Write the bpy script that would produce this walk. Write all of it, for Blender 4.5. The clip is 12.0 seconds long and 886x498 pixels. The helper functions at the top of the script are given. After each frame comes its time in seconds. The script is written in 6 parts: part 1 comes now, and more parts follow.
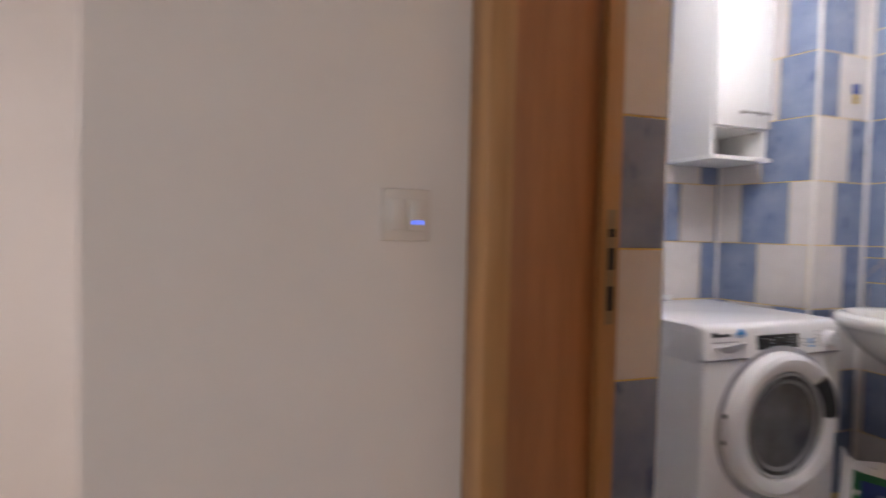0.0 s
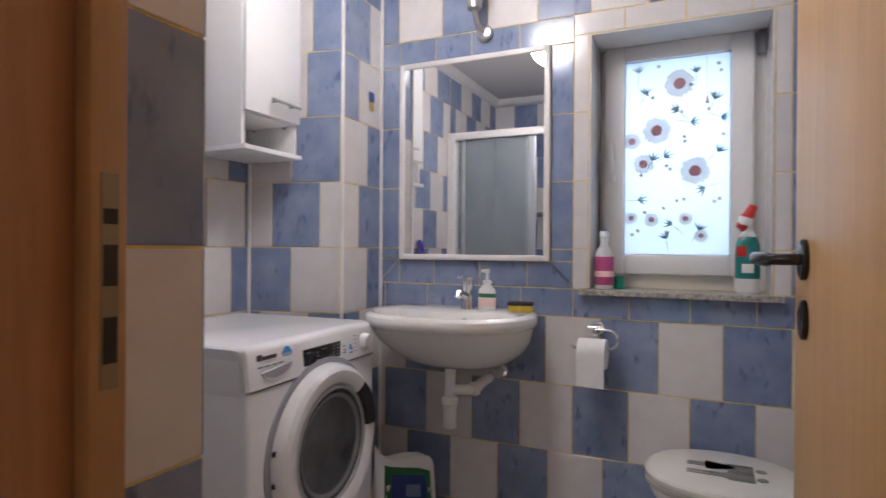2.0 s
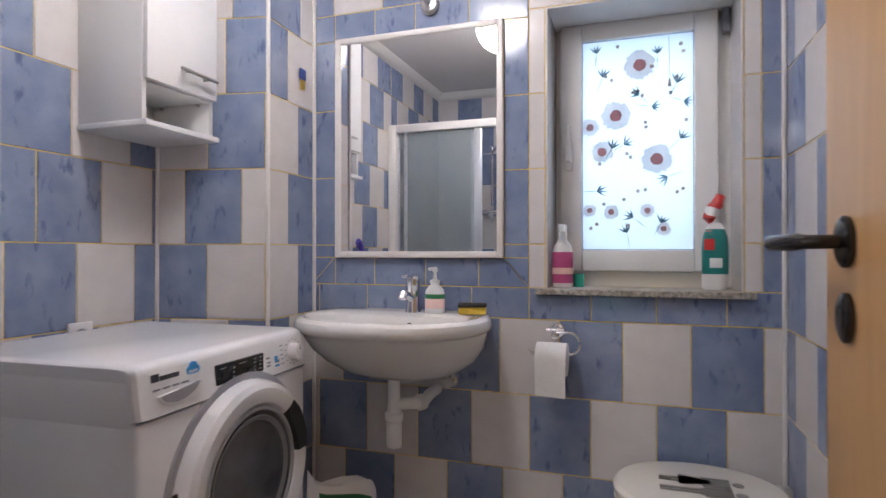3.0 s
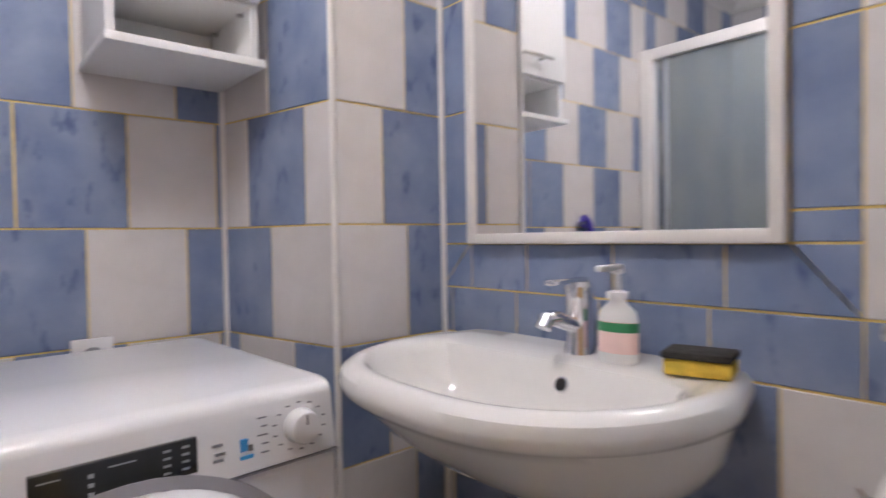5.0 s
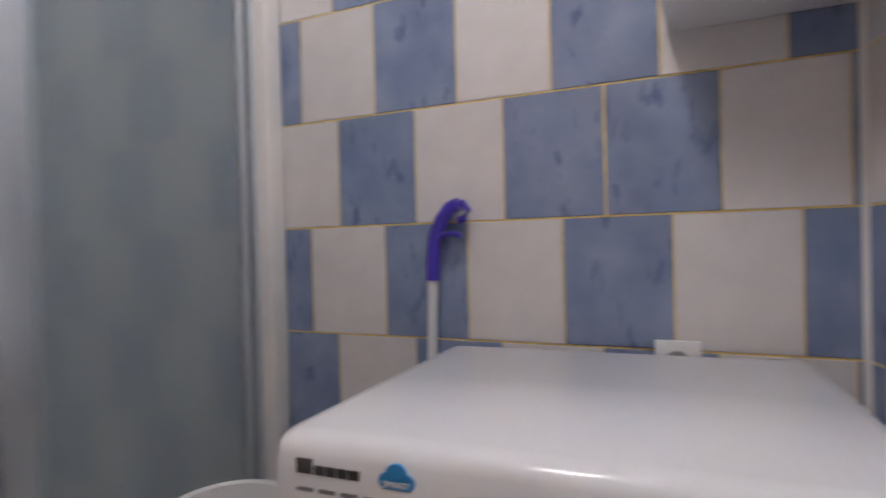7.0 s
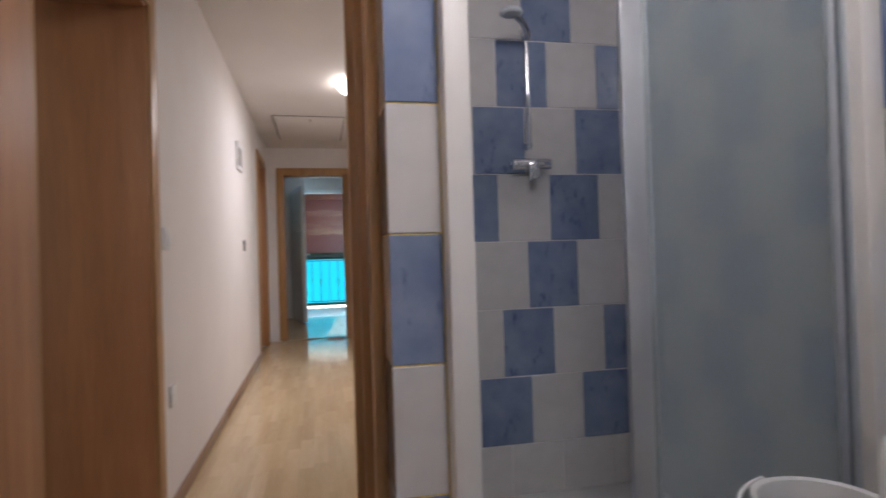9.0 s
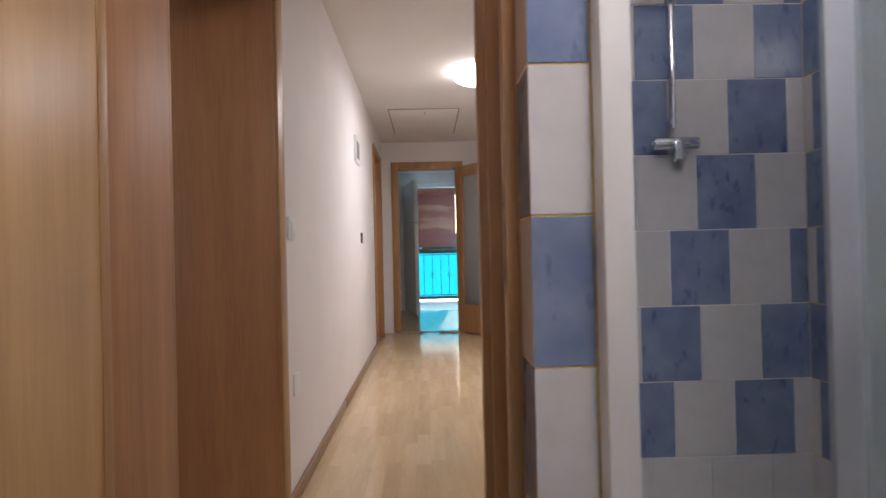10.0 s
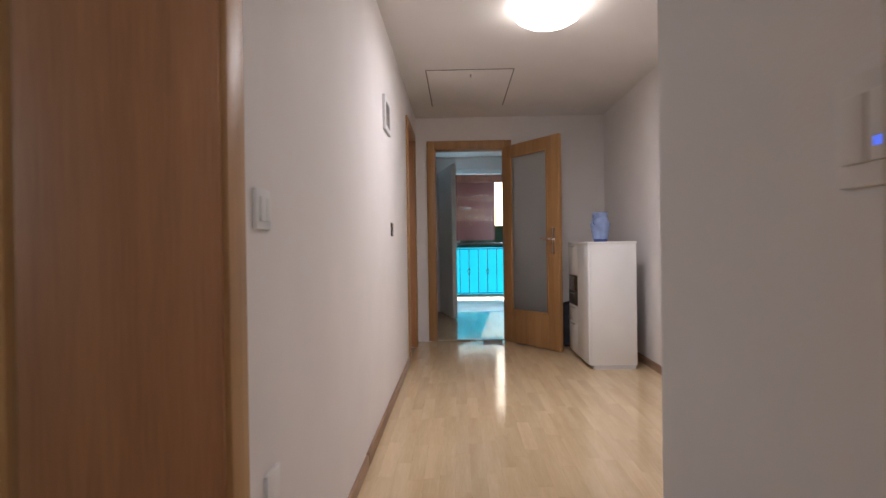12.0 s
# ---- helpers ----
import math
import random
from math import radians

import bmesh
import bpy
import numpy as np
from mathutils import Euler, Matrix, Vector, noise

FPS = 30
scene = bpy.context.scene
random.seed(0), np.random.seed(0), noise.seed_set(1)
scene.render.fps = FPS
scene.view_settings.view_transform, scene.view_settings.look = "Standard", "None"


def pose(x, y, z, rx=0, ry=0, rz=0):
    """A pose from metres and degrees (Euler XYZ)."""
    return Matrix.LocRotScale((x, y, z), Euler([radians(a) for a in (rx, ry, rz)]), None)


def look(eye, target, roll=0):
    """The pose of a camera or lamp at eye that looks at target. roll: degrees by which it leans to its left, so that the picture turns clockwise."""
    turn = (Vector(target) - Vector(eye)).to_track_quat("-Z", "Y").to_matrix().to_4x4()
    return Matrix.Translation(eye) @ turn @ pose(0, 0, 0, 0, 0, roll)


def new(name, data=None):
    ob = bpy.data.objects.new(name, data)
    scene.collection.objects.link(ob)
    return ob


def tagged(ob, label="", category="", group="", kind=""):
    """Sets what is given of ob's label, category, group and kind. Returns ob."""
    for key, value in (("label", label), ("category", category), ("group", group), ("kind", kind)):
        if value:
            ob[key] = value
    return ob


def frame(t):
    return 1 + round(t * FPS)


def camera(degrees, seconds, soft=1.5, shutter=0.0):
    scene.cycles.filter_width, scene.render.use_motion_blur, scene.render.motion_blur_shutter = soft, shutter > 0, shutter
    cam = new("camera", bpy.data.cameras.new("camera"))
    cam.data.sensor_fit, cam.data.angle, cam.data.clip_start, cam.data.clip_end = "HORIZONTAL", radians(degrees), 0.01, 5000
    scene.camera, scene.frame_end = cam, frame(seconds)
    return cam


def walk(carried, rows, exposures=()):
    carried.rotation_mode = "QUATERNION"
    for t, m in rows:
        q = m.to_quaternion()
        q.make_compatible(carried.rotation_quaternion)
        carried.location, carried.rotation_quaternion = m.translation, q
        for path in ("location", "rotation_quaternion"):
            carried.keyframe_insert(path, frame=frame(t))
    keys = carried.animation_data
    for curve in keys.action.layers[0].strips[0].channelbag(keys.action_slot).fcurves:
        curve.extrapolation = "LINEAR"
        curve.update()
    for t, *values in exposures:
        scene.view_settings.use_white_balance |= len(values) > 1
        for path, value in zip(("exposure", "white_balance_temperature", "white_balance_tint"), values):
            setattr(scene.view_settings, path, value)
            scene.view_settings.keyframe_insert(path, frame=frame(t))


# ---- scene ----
cam = camera(75.3, 12.0, shutter=0.5)
PATH = [
    (0, (-0.783, -0.908, 1.027), (-0.112, 0.975, 0.959), 1.3),
    (0.5, (-0.715, -0.811, 1.018), (0.456, 0.81, 0.987), 0.9),
    (1, (-0.615, -0.707, 1.011), (0.852, 0.652, 0.988), 0.7),
    (1.5, (-0.553, -0.61, 1.003), (1.123, 0.481, 0.991), 0.4),
    (2, (-0.513, -0.55, 0.999), (1.304, 0.285, 0.996), 0.4),
    (2.5, (-0.457, -0.486, 0.99), (1.429, 0.177, 0.991), 0.1),
    (2.7, (-0.416, -0.446, 0.972), (1.487, 0.171, 0.985), 0.0),
    (4.3, (0.49, -0.45, 0.985), (2.162, 0.646, 0.955), -0.52),
    (4.5, (0.566, -0.399, 0.986), (2.179, 0.78, 0.955), -0.72),
    (5, (0.725, -0.306, 0.969), (2.03, 1.208, 0.926), -0.95),
    (5.5, (0.85, -0.229, 0.948), (1.675, 1.593, 0.908), -0.94),
    (6, (0.956, -0.135, 0.949), (1.24, 1.843, 0.895), -1.09),
    (6.5, (0.995, -0.044, 0.949), (0.662, 1.928, 0.926), -1.32),
    (7, (1.0, -0.025, 0.954), (0.169, 1.795, 0.933), -1.42),
    (7.5, (1.078, -0.043, 0.981), (-0.271, 1.432, 0.951), -1.84),
    (7.7, (1.089, -0.06, 0.981), (-0.388, 1.288, 0.96), -1.98),
    (9.3, (1.088, -0.135, 0.95), (-0.895, 0.127, 0.97), -1.4),
    (9.5, (1.036, -0.136, 0.947), (-0.955, 0.044, 0.965), -1.2),
    (10, (0.945, -0.171, 0.94), (-1.054, -0.117, 0.954), -1.3),
    (10.5, (0.749, -0.222, 0.946), (-1.25, -0.238, 0.951), -1.1),
    (11, (0.462, -0.243, 0.949), (-1.537, -0.299, 0.951), -0.8),
    (11.5, (0.2, -0.277, 0.961), (-1.799, -0.333, 0.958), -0.7),
    (12, (-0.082, -0.284, 0.965), (-2.082, -0.336, 0.956), -0.8),
]
EXPO = [(0, 0.68), (0.5, 0.44), (1, 0.52), (2.5, 0.4), (4.5, 0.72), (5.0, 0.65), (5.5, 0.45), (6.5, 0.27), (7.0, 0.2), (7.5, 0.08), (9.5, 0.2), (10.5, 0.4), (11.2, 0.2), (12, 0.05)]
walk(cam, [(t, look(eye, target, roll)) for t, eye, target, roll in PATH], EXPO)

# ---- world and light ----
world = bpy.data.worlds.new("world")
scene.world = world
world.use_nodes = True
wn = world.node_tree
sky = wn.nodes.new("ShaderNodeTexSky")
sky.sky_type, sky.sun_disc = "NISHITA", False
sky.sun_elevation, sky.sun_rotation = radians(24), radians(276)
wn.links.new(sky.outputs[0], wn.nodes["Background"].inputs[0])
wn.nodes["Background"].inputs[1].default_value = 0.15


def lamp(name, kind, energy, m, size=0.2, color=(1, 1, 1)):
    d = bpy.data.lights.new(name, kind)
    d.energy, d.color = energy, color
    if kind == "AREA":
        d.shape, d.size = "DISK", size
    elif kind == "SUN":
        d.angle = radians(0.6)
    else:
        d.shadow_soft_size = size
    ob = new(name, d)
    ob.matrix_world = m
    return ob


lamp("sun", "SUN", 5.0, look((-20, 2, 9), (0, 0, 0)), color=(1, 0.95, 0.88))
BATH_LAMP = (0.72, 0.19, 2.15)
HALL_LAMP = (-3.28, 0.23, 2.17)
lamp("bath_lamp_light", "POINT", 16.5, pose(BATH_LAMP[0], BATH_LAMP[1], BATH_LAMP[2] - 0.06), 0.13, (0.985, 0.94, 0.985))
lamp("hall_lamp_light", "AREA", 15, pose(*HALL_LAMP), 0.34, (0.97, 0.93, 1.0))
# added fill from the unseen room behind, brightens the lobby wall
room_light = lamp("room_window_daylight", "AREA", 9.5, look((-0.75, -3.55, 1.5), (-0.75, 0.0, 1.2)), 1.1, (0.88, 0.94, 1.0))
win_lamp = lamp("window_daylight", "AREA", 3.3, look((2.06, -0.44, 1.36), (1.0, -0.44, 1.30)), 0.8, (0.46, 0.70, 1.0))
# added fill, out of view beside the entrance, in place of sky light
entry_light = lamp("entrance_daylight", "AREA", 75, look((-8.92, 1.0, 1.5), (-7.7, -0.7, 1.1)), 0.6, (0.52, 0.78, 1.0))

# ---- materials ----
MATS = {}


def mat(name, color, rough=0.5, metal=0.0, noise_amt=0.08, scale=6.0, bump=0.0, bump_scale=60.0, spec=0.5, coat=0.0, rand=0.0):
    if name in MATS:
        return MATS[name]
    m = bpy.data.materials.new(name)
    m.use_nodes = True
    nt = m.node_tree
    b = nt.nodes["Principled BSDF"]
    b.inputs["Roughness"].default_value = rough
    b.inputs["Metallic"].default_value = metal
    b.inputs["Specular IOR Level"].default_value = spec
    b.inputs["Coat Weight"].default_value = coat
    b.inputs["Coat Roughness"].default_value = 0.08
    tc = nt.nodes.new("ShaderNodeTexCoord")
    no = nt.nodes.new("ShaderNodeTexNoise")
    no.inputs["Scale"].default_value = scale
    no.inputs["Detail"].default_value = 6
    nt.links.new(tc.outputs["Object"], no.inputs["Vector"])
    ramp = nt.nodes.new("ShaderNodeValToRGB")
    c = Vector(color)
    ramp.color_ramp.elements[0].position, ramp.color_ramp.elements[1].position = 0.3, 0.7
    ramp.color_ramp.elements[0].color = (*(c * (1 - noise_amt)), 1)
    ramp.color_ramp.elements[1].color = (*[min(1, v * (1 + noise_amt)) for v in c], 1)
    nt.links.new(no.outputs["Fac"], ramp.inputs[0])
    out = ramp.outputs[0]
    if rand:
        oi = nt.nodes.new("ShaderNodeObjectInfo")
        hsv = nt.nodes.new("ShaderNodeHueSaturation")
        mr = nt.nodes.new("ShaderNodeMapRange")
        mr.inputs[3].default_value, mr.inputs[4].default_value = 1 - rand, 1 + rand
        nt.links.new(oi.outputs["Random"], mr.inputs[0])
        nt.links.new(mr.outputs[0], hsv.inputs["Value"])
        nt.links.new(out, hsv.inputs["Color"])
        out = hsv.outputs[0]
    nt.links.new(out, b.inputs["Base Color"])
    if bump:
        n2 = nt.nodes.new("ShaderNodeTexNoise")
        n2.inputs["Scale"].default_value = bump_scale
        n2.inputs["Detail"].default_value = 4
        nt.links.new(tc.outputs["Object"], n2.inputs["Vector"])
        bp = nt.nodes.new("ShaderNodeBump")
        bp.inputs["Strength"].default_value = bump
        bp.inputs["Distance"].default_value = 0.004
        nt.links.new(n2.outputs["Fac"], bp.inputs["Height"])
        nt.links.new(bp.outputs[0], b.inputs["Normal"])
    MATS[name] = m
    return m


def wood(name, a, b_, stretch=(14, 14, 0.9), rough=0.42, rand=0.0, ring=0.35):
    """Veneer with long grain along the axis of the smallest stretch."""
    m = bpy.data.materials.new(name)
    m.use_nodes = True
    nt = m.node_tree
    bs = nt.nodes["Principled BSDF"]
    bs.inputs["Roughness"].default_value = rough
    tc = nt.nodes.new("ShaderNodeTexCoord")
    mp = nt.nodes.new("ShaderNodeMapping")
    mp.inputs["Scale"].default_value = stretch
    nt.links.new(tc.outputs["Object"], mp.inputs[0])
    if rand:
        oi = nt.nodes.new("ShaderNodeObjectInfo")
        mul = nt.nodes.new("ShaderNodeMath")
        mul.operation = "MULTIPLY"
        mul.inputs[1].default_value = 37.0
        nt.links.new(oi.outputs["Random"], mul.inputs[0])
        cb = nt.nodes.new("ShaderNodeCombineXYZ")
        for i in range(3):
            nt.links.new(mul.outputs[0], cb.inputs[i])
        nt.links.new(cb.outputs[0], mp.inputs["Location"])
    n1 = nt.nodes.new("ShaderNodeTexNoise")
    n1.inputs["Scale"].default_value = 1.6
    n1.inputs["Detail"].default_value = 8
    n1.inputs["Distortion"].default_value = ring
    nt.links.new(mp.outputs[0], n1.inputs["Vector"])
    n2 = nt.nodes.new("ShaderNodeTexNoise")
    n2.inputs["Scale"].default_value = 14
    n2.inputs["Detail"].default_value = 3
    nt.links.new(mp.outputs[0], n2.inputs["Vector"])
    mx = nt.nodes.new("ShaderNodeMix")
    mx.inputs[0].default_value = 0.3
    nt.links.new(n1.outputs["Fac"], mx.inputs[2])
    nt.links.new(n2.outputs["Fac"], mx.inputs[3])
    r = nt.nodes.new("ShaderNodeValToRGB")
    r.color_ramp.elements[0].position, r.color_ramp.elements[1].position = 0.36, 0.64
    r.color_ramp.elements[0].color, r.color_ramp.elements[1].color = (*a, 1), (*b_, 1)
    nt.links.new(mx.outputs[0], r.inputs[0])
    out = r.outputs[0]
    if rand:
        hs = nt.nodes.new("ShaderNodeHueSaturation")
        mr = nt.nodes.new("ShaderNodeMapRange")
        mr.inputs[3].default_value, mr.inputs[4].default_value = 1 - rand, 1 + rand
        nt.links.new(oi.outputs["Random"], mr.inputs[0])
        nt.links.new(mr.outputs[0], hs.inputs["Value"])
        nt.links.new(out, hs.inputs["Color"])
        out = hs.outputs[0]
    nt.links.new(out, bs.inputs["Base Color"])
    bp = nt.nodes.new("ShaderNodeBump")
    bp.inputs["Strength"].default_value, bp.inputs["Distance"].default_value = 0.12, 0.001
    nt.links.new(n2.outputs["Fac"], bp.inputs["Height"])
    nt.links.new(bp.outputs[0], bs.inputs["Normal"])
    MATS[name] = m
    return m


def blue_tile():
    """Glazed tile: soft cloudy blue with darker smudged flecks, different on each tile."""
    m = bpy.data.materials.new("blue_glaze")
    m.use_nodes = True
    nt = m.node_tree
    b = nt.nodes["Principled BSDF"]
    b.inputs["Roughness"].default_value = 0.12
    tc = nt.nodes.new("ShaderNodeTexCoord")
    oi = nt.nodes.new("ShaderNodeObjectInfo")
    mul = nt.nodes.new("ShaderNodeMath")
    mul.operation = "MULTIPLY"
    mul.inputs[1].default_value = 53.0
    nt.links.new(oi.outputs["Random"], mul.inputs[0])
    add = nt.nodes.new("ShaderNodeVectorMath")
    add.operation = "ADD"
    nt.links.new(tc.outputs["Object"], add.inputs[0])
    nt.links.new(mul.outputs[0], add.inputs[1])
    n1 = nt.nodes.new("ShaderNodeTexNoise")
    n1.inputs["Scale"].default_value, n1.inputs["Detail"].default_value = 9, 5
    nt.links.new(add.outputs[0], n1.inputs["Vector"])
    r1 = nt.nodes.new("ShaderNodeValToRGB")
    r1.color_ramp.elements[0].position, r1.color_ramp.elements[1].position = 0.3, 0.72
    r1.color_ramp.elements[0].color, r1.color_ramp.elements[1].color = (0.165, 0.212, 0.345, 1), (0.27, 0.325, 0.455, 1)
    nt.links.new(n1.outputs["Fac"], r1.inputs[0])
    mp = nt.nodes.new("ShaderNodeMapping")
    mp.inputs["Rotation"].default_value = (0.5, 0.5, 0.6)
    mp.inputs["Scale"].default_value = (34, 34, 15)
    nt.links.new(add.outputs[0], mp.inputs[0])
    n2 = nt.nodes.new("ShaderNodeTexNoise")
    n2.inputs["Scale"].default_value, n2.inputs["Detail"].default_value = 0.9, 4
    nt.links.new(mp.outputs[0], n2.inputs["Vector"])
    r2 = nt.nodes.new("ShaderNodeValToRGB")
    r2.color_ramp.elements[0].position, r2.color_ramp.elements[1].position = 0.59, 0.72
    r2.color_ramp.elements[0].color, r2.color_ramp.elements[1].color = (0, 0, 0, 1), (0.8, 0.8, 0.8, 1)
    nt.links.new(n2.outputs["Fac"], r2.inputs[0])
    mx = nt.nodes.new("ShaderNodeMix")
    mx.data_type = "RGBA"
    nt.links.new(r2.outputs[0], mx.inputs[0])
    nt.links.new(r1.outputs[0], mx.inputs[6])
    mx.inputs[7].default_value = (0.075, 0.105, 0.22, 1)
    nt.links.new(mx.outputs[2], b.inputs["Base Color"])
    MATS["blue_glaze"] = m
    return m


def white_tile():
    m = mat("white_glaze", (0.66, 0.63, 0.62), 0.13, noise_amt=0.04, scale=14, rand=0.03)
    nt = m.node_tree
    tc = nt.nodes.new("ShaderNodeTexCoord")
    mp = nt.nodes.new("ShaderNodeMapping")
    mp.inputs["Scale"].default_value = (160, 160, 3)
    n = nt.nodes.new("ShaderNodeTexNoise")
    n.inputs["Scale"].default_value = 1.0
    bp = nt.nodes.new("ShaderNodeBump")
    bp.inputs["Strength"].default_value, bp.inputs["Distance"].default_value = 0.15, 0.001
    nt.links.new(tc.outputs["Object"], mp.inputs[0])
    nt.links.new(mp.outputs[0], n.inputs["Vector"])
    nt.links.new(n.outputs["Fac"], bp.inputs["Height"])
    nt.links.new(bp.outputs[0], nt.nodes["Principled BSDF"].inputs["Normal"])
    return m


def frosted(name="frosted_glass", scatter=0.16):
    m = bpy.data.materials.new(name)
    m.use_nodes = True
    nt = m.node_tree
    b = nt.nodes["Principled BSDF"]
    b.inputs["Base Color"].default_value = (0.80, 0.84, 0.86, 1)
    b.inputs["Roughness"].default_value = 0.25
    rf = nt.nodes.new("ShaderNodeBsdfRefraction")
    rf.inputs["Color"].default_value = (0.88, 0.90, 0.90, 1)
    rf.inputs["Roughness"].default_value, rf.inputs["IOR"].default_value = 0.14, 1.05
    tl = nt.nodes.new("ShaderNodeBsdfTranslucent")
    tl.inputs["Color"].default_value = (0.86, 0.90, 0.92, 1)
    m1, m2 = nt.nodes.new("ShaderNodeMixShader"), nt.nodes.new("ShaderNodeMixShader")
    m1.inputs[0].default_value, m2.inputs[0].default_value = scatter, 0.08
    nt.links.new(rf.outputs[0], m1.inputs[1])
    nt.links.new(tl.outputs[0], m1.inputs[2])
    nt.links.new(m1.outputs[0], m2.inputs[1])
    nt.links.new(b.outputs[0], m2.inputs[2])
    nt.links.new(m2.outputs[0], nt.nodes["Material Output"].inputs[0])
    tc = nt.nodes.new("ShaderNodeTexCoord")
    n = nt.nodes.new("ShaderNodeTexNoise")
    n.inputs["Scale"].default_value = 180
    bp = nt.nodes.new("ShaderNodeBump")
    bp.inputs["Strength"].default_value, bp.inputs["Distance"].default_value = 0.25, 0.002
    nt.links.new(tc.outputs["Object"], n.inputs["Vector"])
    nt.links.new(n.outputs["Fac"], bp.inputs["Height"])
    nt.links.new(bp.outputs[0], b.inputs["Normal"])
    return m


def emit(name, color, strength):
    m = bpy.data.materials.new(name)
    m.use_nodes = True
    b = m.node_tree.nodes["Principled BSDF"]
    b.inputs["Base Color"].default_value = (*color, 1)
    b.inputs["Emission Color"].default_value = (*color, 1)
    b.inputs["Emission Strength"].default_value = strength
    return m


def translucent(name, color, mix=0.7, clear=0.0):
    m = bpy.data.materials.new(name)
    m.use_nodes = True
    nt = m.node_tree
    out = nt.nodes["Material Output"]
    d = nt.nodes["Principled BSDF"]
    d.inputs["Base Color"].default_value = (*color, 1)
    d.inputs["Roughness"].default_value = 0.4
    tr = nt.nodes.new("ShaderNodeBsdfTranslucent")
    tr.inputs[0].default_value = (*color, 1)
    mx = nt.nodes.new("ShaderNodeMixShader")
    mx.inputs[0].default_value = mix
    nt.links.new(d.outputs[0], mx.inputs[1])
    nt.links.new(tr.outputs[0], mx.inputs[2])
    nt.links.new(mx.outputs[0], out.inputs[0])
    return m


BLUE, WHITE = blue_tile(), white_tile()
GROUT = mat("golden_grout", (0.72, 0.53, 0.17), 0.6, noise_amt=0.15, scale=40)
PLASTER = mat("white_wall_paint", (0.80, 0.765, 0.755), 0.85, noise_amt=0.025, scale=3, bump=0.12, bump_scale=220)
CEIL = mat("ceiling_paint", (0.78, 0.75, 0.73), 0.9, noise_amt=0.02, scale=3, bump=0.08, bump_scale=200)
BEECH = wood("beech_veneer", (0.36, 0.19, 0.075), (0.47, 0.27, 0.115), (9, 9, 0.6))
BEECH_D = wood("beech_lining", (0.36, 0.165, 0.075), (0.48, 0.235, 0.11), (9, 9, 0.6), 0.5)
LEAFWOOD = wood("door_leaf_veneer", (0.52, 0.29, 0.115), (0.62, 0.37, 0.16), (8, 8, 0.45), 0.4)
PLANK = wood("laminate_plank", (0.62, 0.46, 0.28), (0.72, 0.56, 0.36), (0.9, 9, 9), 0.11, 0.07, 0.2)
PORC = mat("white_porcelain", (0.80, 0.79, 0.77), 0.07, noise_amt=0.015, scale=3, coat=0.4)
ENAMEL = mat("white_enamel", (0.80, 0.80, 0.82), 0.22, noise_amt=0.015, scale=4, coat=0.2)
PVC = mat("white_plastic", (0.80, 0.80, 0.80), 0.3, noise_amt=0.02, scale=5)
TRIM = mat("white_trim", (0.78, 0.75, 0.72), 0.35, noise_amt=0.03, scale=9)
MELAMINE = mat("white_melamine", (0.80, 0.80, 0.80), 0.35, noise_amt=0.015, scale=5)
CHROME = mat("chrome", (0.82, 0.82, 0.84), 0.08, 1.0, noise_amt=0.02)
STEEL = mat("brushed_steel", (0.55, 0.54, 0.53), 0.28, 1.0, noise_amt=0.05, scale=30)
ALU = mat("anodised_aluminium", (0.60, 0.63, 0.66), 0.3, 0.7, noise_amt=0.03, scale=12)
BRONZE = mat("black_bronze", (0.018, 0.014, 0.012), 0.22, 0.3, noise_amt=0.2, scale=30, coat=0.3)
DARKGLASS = mat("dark_glass", (0.02, 0.022, 0.025), 0.06, noise_amt=0.1, coat=0.5)
BLACK = mat("black_plastic", (0.012, 0.012, 0.014), 0.3, noise_amt=0.1)
GREY = mat("grey_print", (0.22, 0.22, 0.25), 0.5, noise_amt=0.05)
FROST, FROST_DOOR = frosted(), frosted("frosted_door_glass", 0.5)
DRYWHITE = mat("paper_white", (0.82, 0.81, 0.80), 0.9, noise_amt=0.03, scale=40, bump=0.3, bump_scale=150)
GRANITE = mat("speckled_granite", (0.36, 0.33, 0.29), 0.3, noise_amt=0.55, scale=95)
STONEFLOOR = mat("floor_stone", (0.45, 0.44, 0.43), 0.3, noise_amt=0.1, scale=8)
MIRROR = mat("mirror_silver", (0.90, 0.91, 0.92), 0.01, 1.0, noise_amt=0.0)
YELLOW = mat("sponge_yellow", (0.75, 0.52, 0.07), 0.9, noise_amt=0.15, scale=50, bump=0.6, bump_scale=120)
SCOUR = mat("scouring_black", (0.035, 0.033, 0.03), 0.95, noise_amt=0.4, scale=90, bump=0.8, bump_scale=150)
VIOLET = mat("violet_plastic", (0.055, 0.03, 0.36), 0.3, noise_amt=0.08)
SKYBLUE = mat("sticker_blue", (0.05, 0.33, 0.72), 0.4, noise_amt=0.05)
PINK = mat("label_pink", (0.46, 0.075, 0.22), 0.4, noise_amt=0.15, scale=25)
ROSE = mat("soap_pink", (0.84, 0.60, 0.56), 0.3, noise_amt=0.08, scale=20)
TEAL = mat("bottle_teal", (0.01, 0.20, 0.19), 0.3, noise_amt=0.1, scale=12)
GREEN = mat("label_green", (0.03, 0.22, 0.09), 0.45, noise_amt=0.1, scale=18)
RED = mat("label_red", (0.60, 0.03, 0.03), 0.35, noise_amt=0.1, scale=18)
LBLUE = mat("jar_blue", (0.24, 0.32, 0.54), 0.15, noise_amt=0.1, scale=20)
NAVY = mat("label_navy", (0.03, 0.07, 0.28), 0.4, noise_amt=0.15, scale=25)
SEATGREY = mat("seat_print_grey", (0.20, 0.19, 0.17), 0.4, noise_amt=0.1, scale=40)
